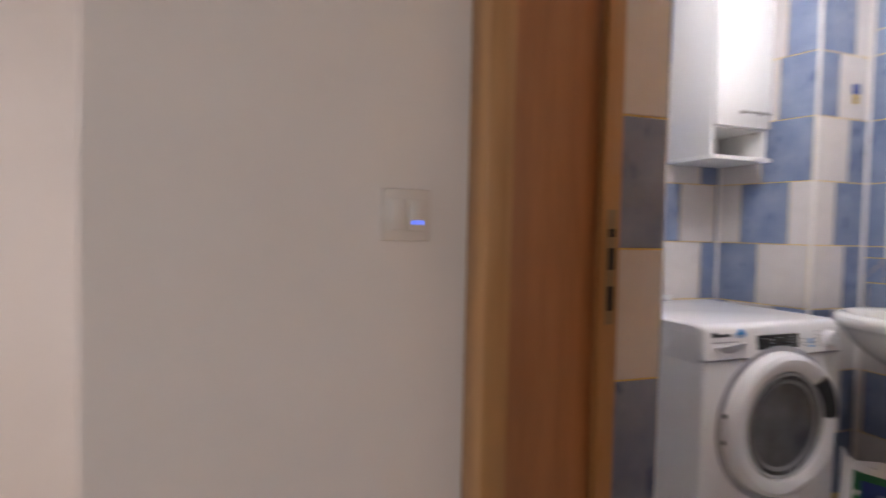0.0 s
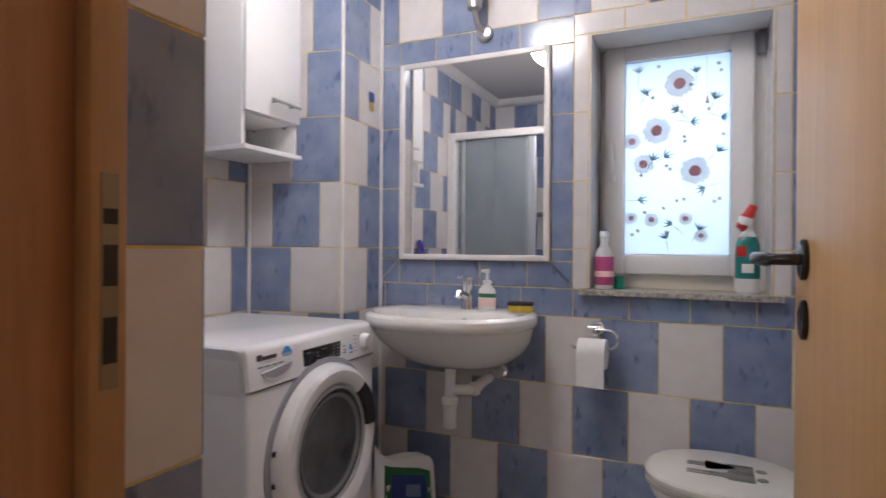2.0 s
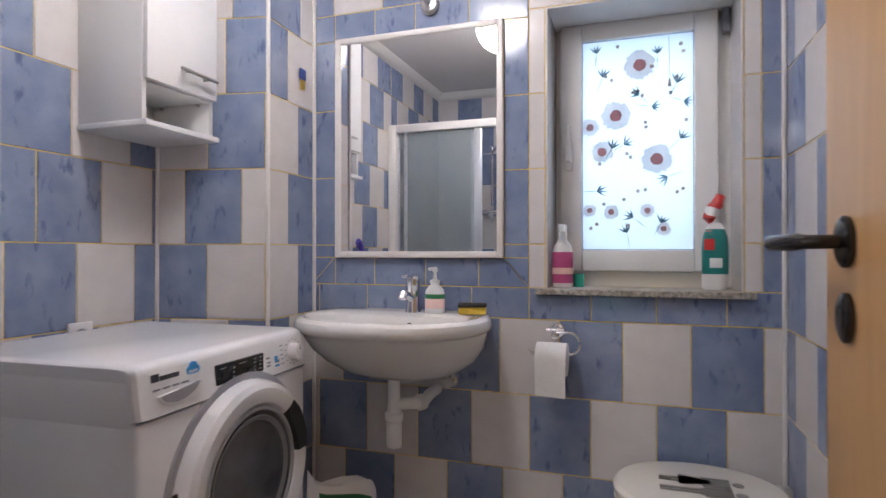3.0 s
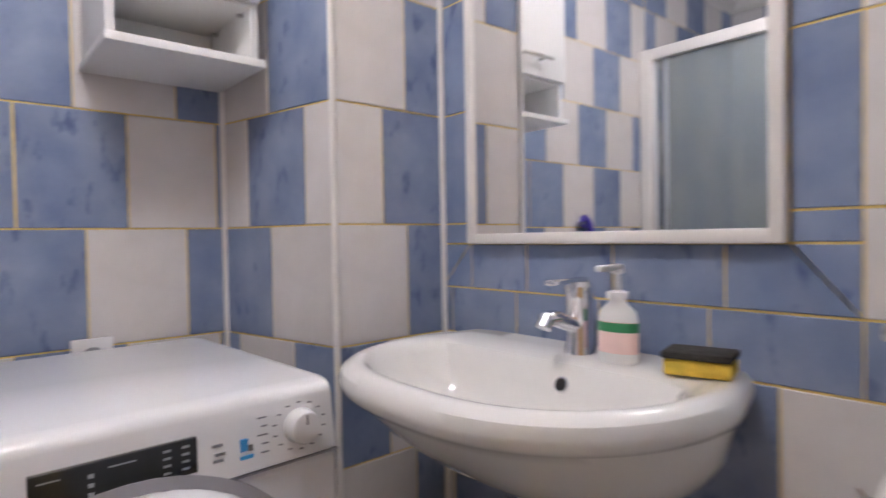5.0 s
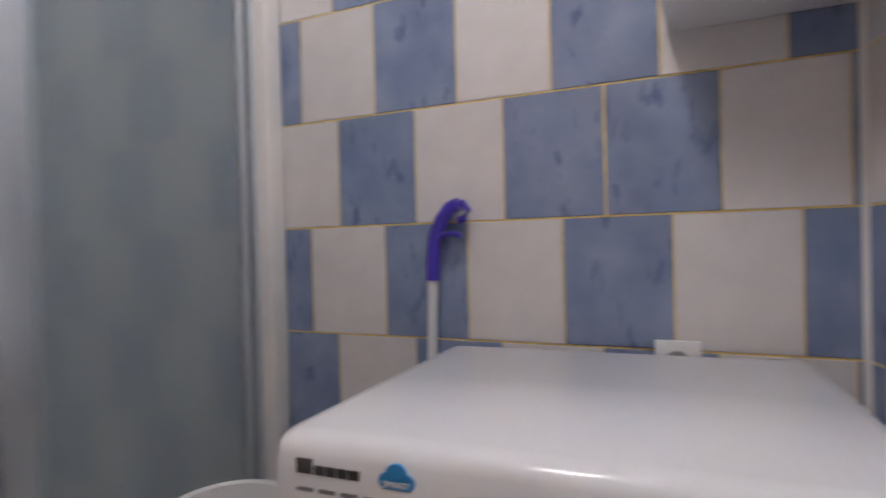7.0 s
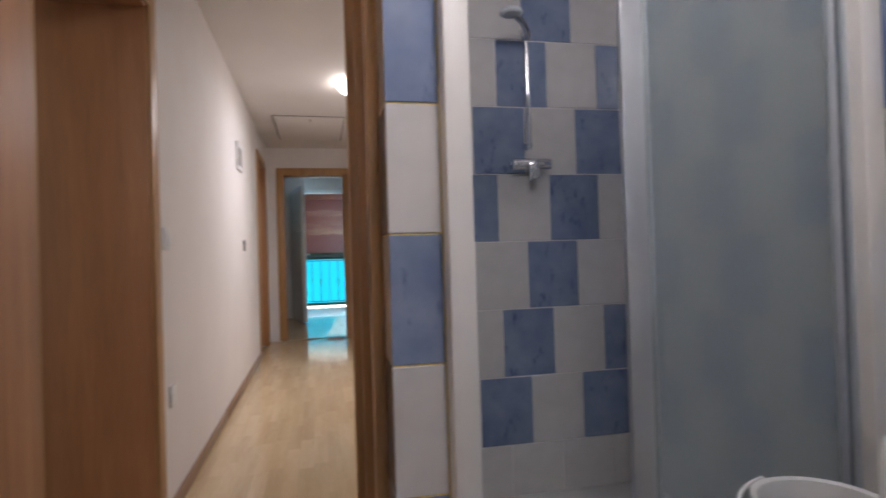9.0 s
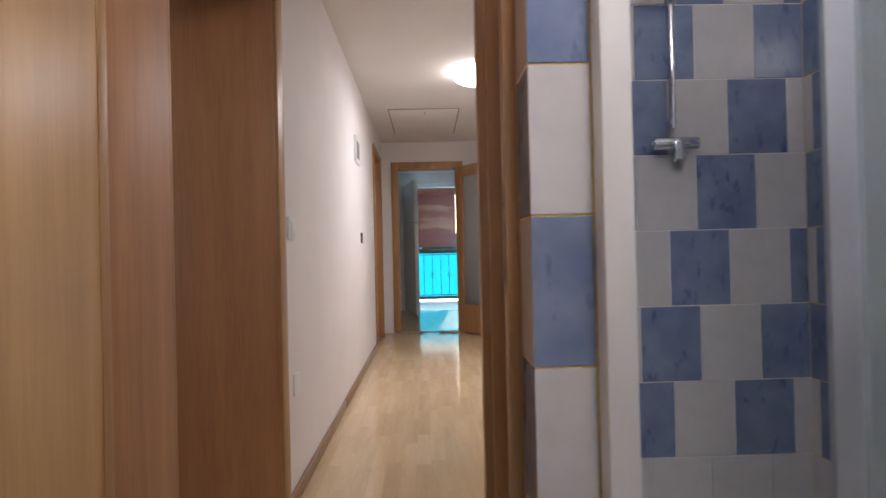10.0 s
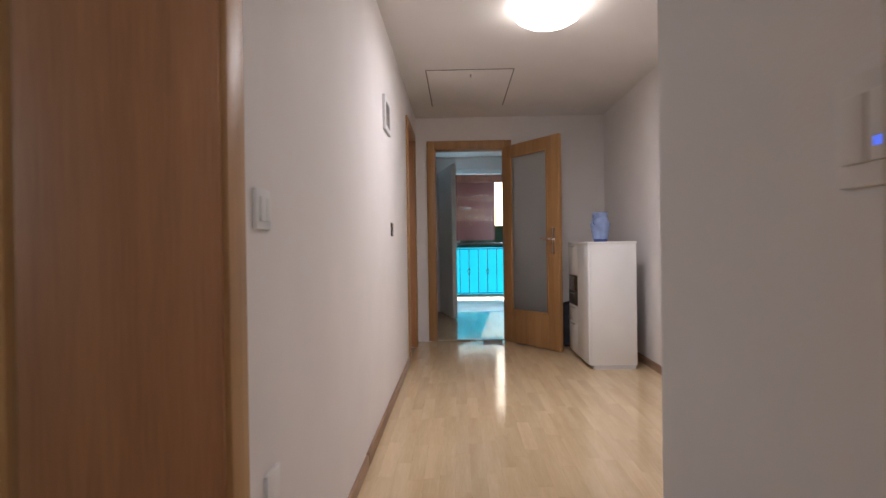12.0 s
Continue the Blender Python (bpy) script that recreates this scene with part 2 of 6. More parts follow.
SEATCREAM = mat("toilet_lid_cream", (0.76, 0.74, 0.68), 0.15, noise_amt=0.02, coat=0.3)
GOLD = mat("gilt_paint", (0.60, 0.42, 0.08), 0.35, 0.4, noise_amt=0.2, scale=40)


# ---- geometry helpers ----
def box_bm(a, b, bevel=0.0, seg=2, bm=None):
    own = bmesh.new()
    bmesh.ops.create_cube(own, size=1)
    for v in own.verts:
        v.co = Vector([a[i] + (v.co[i] + 0.5) * (b[i] - a[i]) for i in range(3)])
    if bevel:
        bmesh.ops.bevel(own, geom=own.edges[:], offset=bevel, segments=seg, affect="EDGES", profile=0.5)
    if bm is None:
        return own
    tmp = bpy.data.meshes.new("t")
    own.to_mesh(tmp)
    own.free()
    bm.from_mesh(tmp)
    bpy.data.meshes.remove(tmp)
    return bm


def cyl_bm(p, q, r, r2=None, n=24, bevel=0.0):
    bm = bmesh.new()
    p, q = Vector(p), Vector(q)
    d = q - p
    bmesh.ops.create_cone(bm, cap_ends=True, segments=n, radius1=r, radius2=r if r2 is None else r2, depth=d.length)
    if bevel:
        es = [e for e in bm.edges if e.is_manifold and e.calc_face_angle(0) > 1.0]
        bmesh.ops.bevel(bm, geom=es, offset=bevel, segments=2, affect="EDGES", profile=0.5)
    m = Matrix.Translation((p + q) / 2) @ d.to_track_quat("Z", "Y").to_matrix().to_4x4()
    bmesh.ops.transform(bm, matrix=m, verts=bm.verts[:])
    return bm


def rings_bm(rings, close_ends=True):
    """Skin a list of equal rings of points."""
    bm = bmesh.new()
    vs = [[bm.verts.new(p) for p in r] for r in rings]
    n = len(vs[0])
    for a, b in zip(vs, vs[1:]):
        for i in range(n):
            bm.faces.new((a[i], a[(i + 1) % n], b[(i + 1) % n], b[i]))
    if close_ends:
        bm.faces.new(vs[0][::-1])
        bm.faces.new(vs[-1])
    bmesh.ops.recalc_face_normals(bm, faces=bm.faces[:])
    return bm


def lathe_bm(profile, at=(0, 0, 0), n=28, sx=1.0, sy=1.0):
    return rings_bm([[(at[0] + r * sx * math.cos(2 * math.pi * i / n), at[1] + r * sy * math.sin(2 * math.pi * i / n), at[2] + z) for i in range(n)]
                     for r, z in profile])


def tube_bm(points, r, n=12):
    pts = [Vector(p) for p in points]
    rings = []
    for i, p in enumerate(pts):
        d = (pts[min(i + 1, len(pts) - 1)] - pts[max(i - 1, 0)]).normalized()
        q = d.to_track_quat("Z", "Y")
        rings.append([p + q @ Vector((r * math.cos(2 * math.pi * k / n), r * math.sin(2 * math.pi * k / n), 0)) for k in range(n)])
    return rings_bm(rings)


def merge(*bms):
    out = bms[0]
    for o in bms[1:]:
        me = bpy.data.meshes.new("t")
        o.to_mesh(me)
        o.free()
        out.from_mesh(me)
        bpy.data.meshes.remove(me)
    return out


def mesh_ob(name, bm, material, smooth=True):
    me = bpy.data.meshes.new(name)
    bm.to_mesh(me)
    bm.free()
    me.materials.append(material)
    if smooth:
        me.polygons.foreach_set("use_smooth", [True] * len(me.polygons))
        me.set_sharp_from_angle(angle=radians(35))
    return new(name, me)


def part(name, bm, material, parent, label="", smooth=True):
    ob = mesh_ob(name, bm, material, smooth)
    ob.parent = parent
    ob.matrix_parent_inverse = parent.matrix_basis.inverted()
    if label:
        ob["label"] = label
    return ob


def thing(name, label, category, at=(0, 0, 0), group="", kind=""):
    ob = new(name)
    ob.location = at
    ob.empty_display_size = 0.05
    return tagged(ob, label, category, group, kind)


def struct(name, a, b, material, label, category, bevel=0.0):
    return tagged(mesh_ob(name, box_bm(a, b, bevel), material, False), label, category, "", "structure")


def text_part(name, body, size, m, material, parent, label=""):
    cu = bpy.data.curves.new(name, "FONT")
    cu.body, cu.size, cu.extrude = body, size, 0.0004
    cu.align_x, cu.align_y = "CENTER", "CENTER"
    tmp = bpy.data.objects.new("t", cu)
    me = bpy.data.meshes.new_from_object(tmp)
    bpy.data.objects.remove(tmp)
    me.name = name
    me.transform(m)
    me.materials.clear()
    me.materials.append(material)
    ob = new(name, me)
    ob.parent = parent
    ob.matrix_parent_inverse = parent.matrix_basis.inverted()
    if label:
        ob["label"] = label
    return ob

# ---- structure ----
BF, HF = -0.09, 0.0        # bathroom floor, hall floor
BC, HC = 2.26, 2.28        # ceilings
Z4, R, C = 0.998, 0.2525, 0.2035   # a tile joint at eye height, tile row, tile column

ground = tagged(mesh_ob("ground", box_bm((-400, -400, -3.2), (400, 400, -3.0)), mat("grass_ground", (0.07, 0.11, 0.04), 0.9, noise_amt=0.3, scale=2), False),
                "grassy ground outside the building", "ground", "", "structure")

# bathroom shell
floor_bath = struct("floor_bath", (-0.95, -0.86, BF - 0.1), (1.62, 1.11, BF), STONEFLOOR, "grey stone-tiled bathroom floor", "floor")
ceiling_bath = struct("ceiling_bath", (-1.15, -1.0, BC), (1.95, 1.3, BC + 0.1), CEIL, "white painted bathroom ceiling", "ceiling")
wall_north = struct("wall_north", (-1.0, 1.11, BF - 0.1), (1.95, 1.30, BC), GROUT, "bathroom wall with blue and white tiles and golden joints", "wall")
wall_south = struct("wall_south", (-0.11, -1.0, BF - 0.1), (1.95, -0.86, BC), GROUT, "tiled bathroom wall behind the toilet", "wall")
# window wall with its recess
WY0, WY1, WZ0, WZ1 = -0.745, -0.156, 0.85, 1.785
bm = box_bm((1.62, WY1, BF - 0.1), (1.95, 1.11, BC))
box_bm((1.62, -0.86, BF - 0.1), (1.95, WY0, BC), bm=bm)
box_bm((1.62, WY0, BF - 0.1), (1.95, WY1, WZ0), bm=bm)
box_bm((1.62, WY0, WZ1), (1.95, WY1, BC), bm=bm)
wall_east = tagged(mesh_ob("wall_east", bm, GROUT, False), "tiled wall with basin, mirror and window", "wall", "", "structure")
# boxed-in pipe shaft in the corner
SH = [(1.240, 1.11), (1.322, 0.722), (1.62, 0.728), (1.62, 1.11)]
bm = rings_bm([[(x, y, BF) for x, y in SH], [(x, y, BC) for x, y in SH]])
wall_shaft = tagged(mesh_ob("wall_shaft", bm, GROUT, False), "tiled pipe shaft boxed into the corner", "wall", "", "structure")
# wall between bathroom, shower and hall
bm = box_bm((-0.345, 0.022, BF - 0.1), (-0.122, 0.15, HC))
box_bm((-0.122, 0.004, BF - 0.1), (-0.004, 0.15, HC), bm=bm)
wall_door_side = tagged(mesh_ob("wall_door_side", bm, GROUT, False), "narrow tiled wall between door and shower", "wall", "", "structure")
wall_switch = struct("wall_switch", (-1.0, 0.035, BF - 0.1), (-0.345, 0.15, HC), PLASTER, "white painted lobby wall with a switch", "wall", 0.004)
wall_shower = struct("wall_shower", (-1.0, 0.15, BF - 0.1), (-0.956, 1.11, HC), PLASTER, "wall behind the shower", "wall")
wall_over_bath_door = struct("wall_over_bath_door", (-0.345, -0.78, 2.03), (-0.004, 0.022, HC), PLASTER, "white wall above the bathroom door", "wall")
wall_bath_west = struct("wall_bath_west", (-0.39, -1.0, BF - 0.1), (-0.11, -0.785, HC), PLASTER, "white wall beside the bathroom door", "wall")

# hall and south room shell
HY0, HY1, HX = -0.70, 1.21, -5.96
floor_hall = struct("floor_hall", (-8.6, -3.6, -0.1), (-0.10, 1.3, HF - 0.009), mat("floor_screed", (0.30, 0.22, 0.13), 0.6), "floor under the laminate", "floor")
floor_hall_sub = struct("door_sill_bath", (-0.10, -0.78, -0.19), (-0.004, 0.004, -0.01), STONEFLOOR, "stone threshold of the bathroom", "floor")
bm = box_bm((-8.7, -3.6, HC), (-0.004, 1.3, HC + 0.1))
ceiling_hall = tagged(mesh_ob("ceiling_hall", bm, CEIL, False), "white painted hall ceiling", "ceiling", "", "structure")
DX0, DX1 = -1.09, -0.39     # opening to the south room
DT = 1.87
SDX0, SDX1 = -5.62, -4.86   # second door in the same wall
bm = box_bm((SDX1, -1.06, -0.1), (DX0, HY0, HC))
box_bm((-6.1, -1.06, -0.1), (SDX0, HY0, HC), bm=bm)
box_bm((DX0, -1.06, DT), (DX1, HY0, HC), bm=bm)
box_bm((SDX0, -1.06, 2.0), (SDX1, HY0, HC), bm=bm)
box_bm((SDX0, -1.06, -0.1), (SDX1, -0.86, 2.0), bm=bm)
wall_hall_south = tagged(mesh_ob("wall_hall_south", bm, PLASTER, False), "white painted hall wall", "wall", "", "structure")
wall_hall_north = struct("wall_hall_north", (-6.1, HY1, -0.1), (-1.0, HY1 + 0.15, HC), PLASTER, "white painted hall wall beside the cabinet", "wall")
EY0, EY1, EZ = -0.525, 0.207, 1.97
bm = box_bm((HX - 0.14, -1.06, -0.1), (HX, EY0, HC))
box_bm((HX - 0.14, EY1, -0.1), (HX, HY1, HC), bm=bm)
box_bm((HX - 0.14, EY0, EZ), (HX, EY1, HC), bm=bm)
wall_hall_end = tagged(mesh_ob("wall_hall_end", bm, PLASTER, False), "white painted end wall of the hall with a doorway", "wall", "", "structure")
# entrance room beyond
bm = box_bm((-8.75, -1.06, -0.1), (HX - 0.14, -0.80, HC))
wall_entry_south = tagged(mesh_ob("wall_entry_south", bm, PLASTER, False), "white wall of the entrance room", "wall", "", "structure")
wall_entry_north = struct("wall_entry_north", (-8.75, 1.10, -0.1), (HX - 0.14, 1.25, HC), PLASTER, "white wall of the entrance room", "wall")
OY0, OY1, OZ = -0.50, 0.50, 2.10
bm = box_bm((-8.75, -0.80, -0.1), (-8.60, OY0, HC))
box_bm((-8.75, OY1, -0.1), (-8.60, 1.10, HC), bm=bm)
box_bm((-8.75, OY0, OZ), (-8.60, OY1, HC), bm=bm)
wall_entry_front = tagged(mesh_ob("wall_entry_front", bm, PLASTER, False), "outer wall with the open entrance", "wall", "", "structure")
# south room behind the camera; its opening is assumed, for the fill lamp
bm = box_bm((-2.6, -3.7, -0.1), (-1.4, -3.6, HC))
box_bm((-0.1, -3.7, -0.1), (0.9, -3.6, HC), bm=bm)
box_bm((-1.4, -3.7, -0.1), (-0.1, -3.6, 0.9), bm=bm)
box_bm((-1.4, -3.7, 2.1), (-0.1, -3.6, HC), bm=bm)
box_bm((-2.7, -3.6, -0.1), (-2.6, -1.06, HC), bm=bm)
box_bm((0.9, -3.6, -0.1), (1.0, -1.0, HC), bm=bm)
wall_room_south = tagged(mesh_ob("wall_room_south", bm, PLASTER, False), "plain white walls of the room behind", "wall", "", "structure")
ceiling_room = struct("ceiling_room", (-0.39, -3.6, HC), (0.9, -1.0, HC + 0.1), CEIL, "white ceiling of the room behind", "ceiling")
floor_room = struct("floor_room", (-0.10, -3.6, -0.1), (0.9, -1.0, -0.009), MATS["floor_screed"], "floor of the room behind", "floor")

# cornice round the bathroom ceiling
def cornice():
    bm = bmesh.new()
    prof = [(0, 0), (0.055, 0), (0.05, -0.012), (0.03, -0.03), (0.012, -0.05), (0, -0.055)]
    loop = [(-0.95, 1.11), (1.24, 1.11), (1.322, 0.722), (1.62, 0.722), (1.62, -0.86), (0.0, -0.86), (0.0, 0.15), (-0.95, 0.15)]
    n = len(loop)
    rings = []
    for i, (x, y) in enumerate(loop):
        p, a, b = Vector((x, y)), Vector(loop[i - 1]), Vector(loop[(i + 1) % n])
        d1, d2 = (p - a).normalized(), (b - p).normalized()
        n1, n2 = Vector((d1.y, -d1.x)), Vector((d2.y, -d2.x))
        m = (n1 + n2) / (1 + n1.dot(n2))
        rings.append([bm.verts.new((x + m.x * o, y + m.y * o, BC + z)) for o, z in prof])
    for i in range(n):
        a, b = rings[i], rings[(i + 1) % n]
        for k in range(len(prof) - 1):
            bm.faces.new((a[k], a[k + 1], b[k + 1], b[k]))
    bmesh.ops.recalc_face_normals(bm, faces=bm.faces[:])
    return tagged(mesh_ob("trim_cornice", bm, TRIM), "white plaster cornice under the ceiling", "cornice", "", "structure")


cornice()

# white corner beads of the shaft
def bead(x, y, z0, z1, r=0.007):
    return tagged(mesh_ob("trim_bead", cyl_bm((x, y, z0), (x, y, z1), r, n=12), TRIM), "white plastic tile edge bead", "trim", "", "structure")


for x, y in ((1.318, 0.716), (1.238, 1.102), (1.612, 0.720), (1.612, -0.852)):
    bead(x, y, BF, BC - 0.06)


# ---- doors ----
def lining(name, label, pieces, material):
    bm = None
    for a, b in pieces:
        bm = box_bm(a, b, 0.003, 2, bm) if bm else box_bm(a, b, 0.003, 2)
    return tagged(mesh_ob(name, bm, material), label, "door frame", "", "structure")


# bathroom doorway
BT = 2.0
lining("door_lining_bath", "brown beech lining of the bathroom doorway",
       [((-0.36, 0.0, -0.02), (-0.122, 0.022, BT)), ((-0.39, -0.785, -0.02), (-0.125, -0.757, BT)), ((-0.37, -0.757, BT), (-0.11, 0.0, BT + 0.03))], BEECH_D)
lining("door_casing_bath", "beech casing round the bathroom doorway",
       [((-0.403, -0.050, -0.005), (-0.366, 0.036, BT + 0.06)), ((-0.366, -0.030, -0.005), (-0.346, 0.036, BT)), ((-0.405, -0.83, -0.005), (-0.39, -0.758, BT + 0.06)),
        ((-0.376, -0.757, BT - 0.005), (-0.358, -0.049, BT + 0.065))], BEECH)
lining("door_stop_bath", "rubber-edged stop of the bathroom door",
       [((-0.162, -0.024, -0.02), (-0.123, 0.0, BT)), ((-0.125, -0.79, BF), (-0.095, -0.752, BT))], BEECH)


def lever(parent, base, along, out, material, length=0.115, key=True):
    """Lever handle on rosettes: base on the leaf's face, out away from it, along the way the lever points."""
    b, a, o = Vector(base), Vector(along).normalized(), Vector(out).normalized()
    up = Vector((0, 0, 1))
    def oval(c, w, h, t):
        n = 24
        rings = []
        for k, s in ((0, 1.0), (t * 0.7, 1.0), (t, 0.86)):
            rings.append([c + o * k + a * (w * s * math.cos(2 * math.pi * i / n)) + up * (h * s * math.sin(2 * math.pi * i / n)) for i in range(n)])
        return rings_bm(rings)
    h = part("handle", oval(b, 0.022, 0.032, 0.009), material, parent, "dark lever handle on an oval rose")
    pts = [b + o * 0.004, b + o * 0.03, b + o * 0.045 + a * 0.006, b + o * 0.05 + a * 0.02, b + o * 0.05 + a * length]
    rings = []
    for i, p in enumerate(pts):
        d = (pts[min(i + 1, 4)] - pts[max(i - 1, 0)]).normalized()
        s2 = d.cross(up).normalized()
        rings.append([p + s2 * (0.009 * math.cos(2 * math.pi * k / 16)) + up * ((0.009 + 0.0025 * (i > 2)) * math.sin(2 * math.pi * k / 16)) for k in range(16)])
    part("lever", rings_bm(rings), material, h)
    if key:
        r = part("key_rose", oval(b - up * 0.093, 0.02, 0.031, 0.008), material, parent, "dark oval keyhole rose")
        part("keyhole", box_bm(*[tuple(b - up * 0.093 + o * 0.0082 + a * (sx * 0.003) + up * (sz * 0.011) + o * (0.0006 * (sx > 0))) for sx, sz in ((-1, -1), (1, 1))]), BLACK, r)


def local_leaf(hinge, free, z0, z1, thick):
    """Matrix with x along the leaf from the hinge, y its thickness, z up."""
    d = Vector((free[0] - hinge[0], free[1] - hinge[1], 0))
    return Matrix.Translation((hinge[0], hinge[1], 0)) @ Matrix.Rotation(math.atan2(d.y, d.x), 4, "Z"), d.length


# bathroom door, open into the room
m, w = local_leaf((-0.115, -0.757), (0.585, -0.682), 0, 2, 0.04)
bath_door = thing("bathroom_door", "light beech bathroom door standing open, dark bronze lever handle", "door", (-0.115, -0.757, BF))
body = box_bm((0.0, -0.04, BF + 0.012), (w, -0.0, 1.985), 0.002)
bmesh.ops.transform(body, matrix=m, verts=body.verts[:])
leaf = part("leaf", body, LEAFWOOD, bath_door)
bdir = m.to_3x3() @ Vector((1, 0, 0))
bout = m.to_3x3() @ Vector((0, 1, 0))
lever(bath_door, m @ Vector((w - 0.062, 0.0, 0.985)), bdir, bout, BRONZE)
lever(bath_door, m @ Vector((w - 0.062, -0.04, 0.985)), -bdir, -bout, BRONZE)
for z in (0.25, 1.75):
    part("hinge", cyl_bm((-0.118, -0.75, z), (-0.118, -0.75, z + 0.08), 0.007, n=14), STEEL, bath_door, "steel barrel hinge")

# strike plate in the jamb
strike = thing("strike_plate", "brass-coloured strike plate let into the door lining", "strike plate", (-0.142, -0.024, 0.86))
bm = box_bm((-0.152, -0.0255, 0.86), (-0.133, -0.0235, 1.07), 0.0005, 1)
part("plate", bm, mat("dull_brass", (0.30, 0.24, 0.16), 0.45, 0.7), strike)
for z0, z1 in ((0.885, 0.93), (0.96, 1.0), (1.02, 1.035)):
    part("slot", box_bm((-0.150, -0.0262, z0), (-0.135, -0.0254, z1)), BLACK, strike, "dark bolt hole")

# doorway to the south room
lining("door_lining_room", "brown beech lining of the room doorway",
       [((DX0 - 0.0, -1.062, 0.0), (DX0 + 0.02, HY0 + 0.004, DT)), ((DX1 - 0.02, -1.062, 0.0), (DX1, -0.835, DT)),
        ((DX0, -1.062, DT - 0.02), (DX1 - 0.02, HY0 + 0.004, DT + 0.003))], BEECH_D)
lining("door_casing_room", "beech casing round the room doorway",
       [((DX0 - 0.07, HY0, 0.0), (DX0 + 0.012, HY0 + 0.016, DT + 0.06)), ((DX0 - 0.07, HY0, DT - 0.01), (DX1, HY0 + 0.0155, DT + 0.065))], BEECH)
room_door = thing("room_door", "beech door of the room standing open on its hinges", "door", (DX0 + 0.02, -1.09, 0.0))
part("leaf", box_bm((DX0 - 0.022, -1.74, 0.01), (DX0 + 0.018, -1.085, DT - 0.005), 0.002), LEAFWOOD, room_door)
for z in (0.30, 1.62):
    part("hinge", cyl_bm((DX0 + 0.024, -1.073, z), (DX0 + 0.024, -1.073, z + 0.07), 0.006, n=14), STEEL, room_door, "steel barrel hinge")

# second door in the hall wall, shut
lining("door_casing_side", "beech casing round the side door",
       [((SDX1 - 0.015, HY0, 0), (SDX1 + 0.07, HY0 + 0.016, 2.05)), ((SDX0 - 0.07, HY0, 0), (SDX0 + 0.015, HY0 + 0.016, 2.05)),
        ((SDX0 + 0.015, HY0, 1.985), (SDX1 - 0.015, HY0 + 0.016, 2.05))], BEECH)
lining("door_lining_side", "brown beech lining of the side door",
       [((SDX1 - 0.02, -0.86, 0), (SDX1, HY0, 2.0)), ((SDX0, -0.86, 0), (SDX0 + 0.02, HY0, 2.0)), ((SDX0, -0.86, 1.98), (SDX1, HY0, 2.0))], BEECH_D)
side_door = thing("side_door", "shut beech side door in the hall wall", "door", (SDX0 + 0.02, -0.86, 0))
part("leaf", box_bm((SDX0 + 0.022, -0.858, 0.008), (SDX1 - 0.022, -0.82, 1.978), 0.002), LEAFWOOD, side_door)

# end doorway, glazed door opened into the hall
lining("door_casing_end", "beech casing round the doorway at the end of the hall",
       [((HX, EY0 - 0.065, 0), (HX + 0.016, EY0 + 0.012, EZ + 0.07)), ((HX, EY1 - 0.012, 0), (HX + 0.016, EY1 + 0.065, EZ + 0.07)),
        ((HX, EY0 + 0.012, EZ - 0.012), (HX + 0.016, EY1 - 0.012, EZ + 0.07))], BEECH)
lining("door_lining_end", "brown beech lining of the end doorway",
       [((HX - 0.142, EY0, 0), (HX, EY0 + 0.02, EZ)), ((HX - 0.142, EY1 - 0.02, 0), (HX, EY1, EZ)), ((HX - 0.142, EY0, EZ - 0.02), (HX, EY1, EZ))], BEECH_D)
m, w = local_leaf((-5.925, 0.215), (-5.25, 0.650), 0, 2, 0.04)
hall_door = thing("glazed_door", "beech door with a tall frosted pane, standing open", "door", (-5.925, 0.215, 0))


def leafpart(name, a, b, material, parent, label="", bev=0.002):
    bm = box_bm(a, b, bev)
    bmesh.ops.transform(bm, matrix=m, verts=bm.verts[:])
    return part(name, bm, material, parent, label)


leafpart("stile", (0, -0.04, 0.008), (0.12, 0, 1.96), BEECH, hall_door)
leafpart("stile", (w - 0.15, -0.04, 0.008), (w, 0, 1.96), BEECH, hall_door)
leafpart("rail", (0.12, -0.04, 1.84), (w - 0.15, 0, 1.96), BEECH, hall_door)
leafpart("rail", (0.12, -0.04, 0.008), (w - 0.15, 0, 0.33), BEECH, hall_door)
pane = leafpart("pane", (0.118, -0.024, 0.328), (w - 0.148, -0.016, 1.842), FROST_DOOR, hall_door, "frosted glass pane", 0)
for y0, y1 in ((-0.048, -0.026), (-0.014, 0.006)):
    bmx = box_bm((0.112, y0, 0.322), (0.128, y1, 1.848), 0.001)
    box_bm((w - 0.158, y0, 0.322), (w - 0.142, y1, 1.848), 0.001, 2, bmx)
    box_bm((0.128, y0, 0.322), (w - 0.158, y1, 0.338), 0.001, 2, bmx)
    box_bm((0.128, y0, 1.832), (w - 0.158, y1, 1.848), 0.001, 2, bmx)
    bmesh.ops.transform(bmx, matrix=m, verts=bmx.verts[:])
    part("glazing_bead", bmx, BEECH, hall_door)
hd, ho = m.to_3x3() @ Vector((1, 0, 0)), m.to_3x3() @ Vector((0, -1, 0))
plate = leafpart("handle", (w - 0.09, -0.045, 0.88), (w - 0.045, -0.039, 1.12), CHROME, hall_door, "chrome handle plate", 0.002)
p0 = m @ Vector((w - 0.067, -0.043, 1.02))
part("lever", tube_bm([p0, p0 + ho * 0.045, p0 + ho * 0.05 - hd * 0.01, p0 + ho * 0.05 - hd * 0.12], 0.009), CHROME, plate)

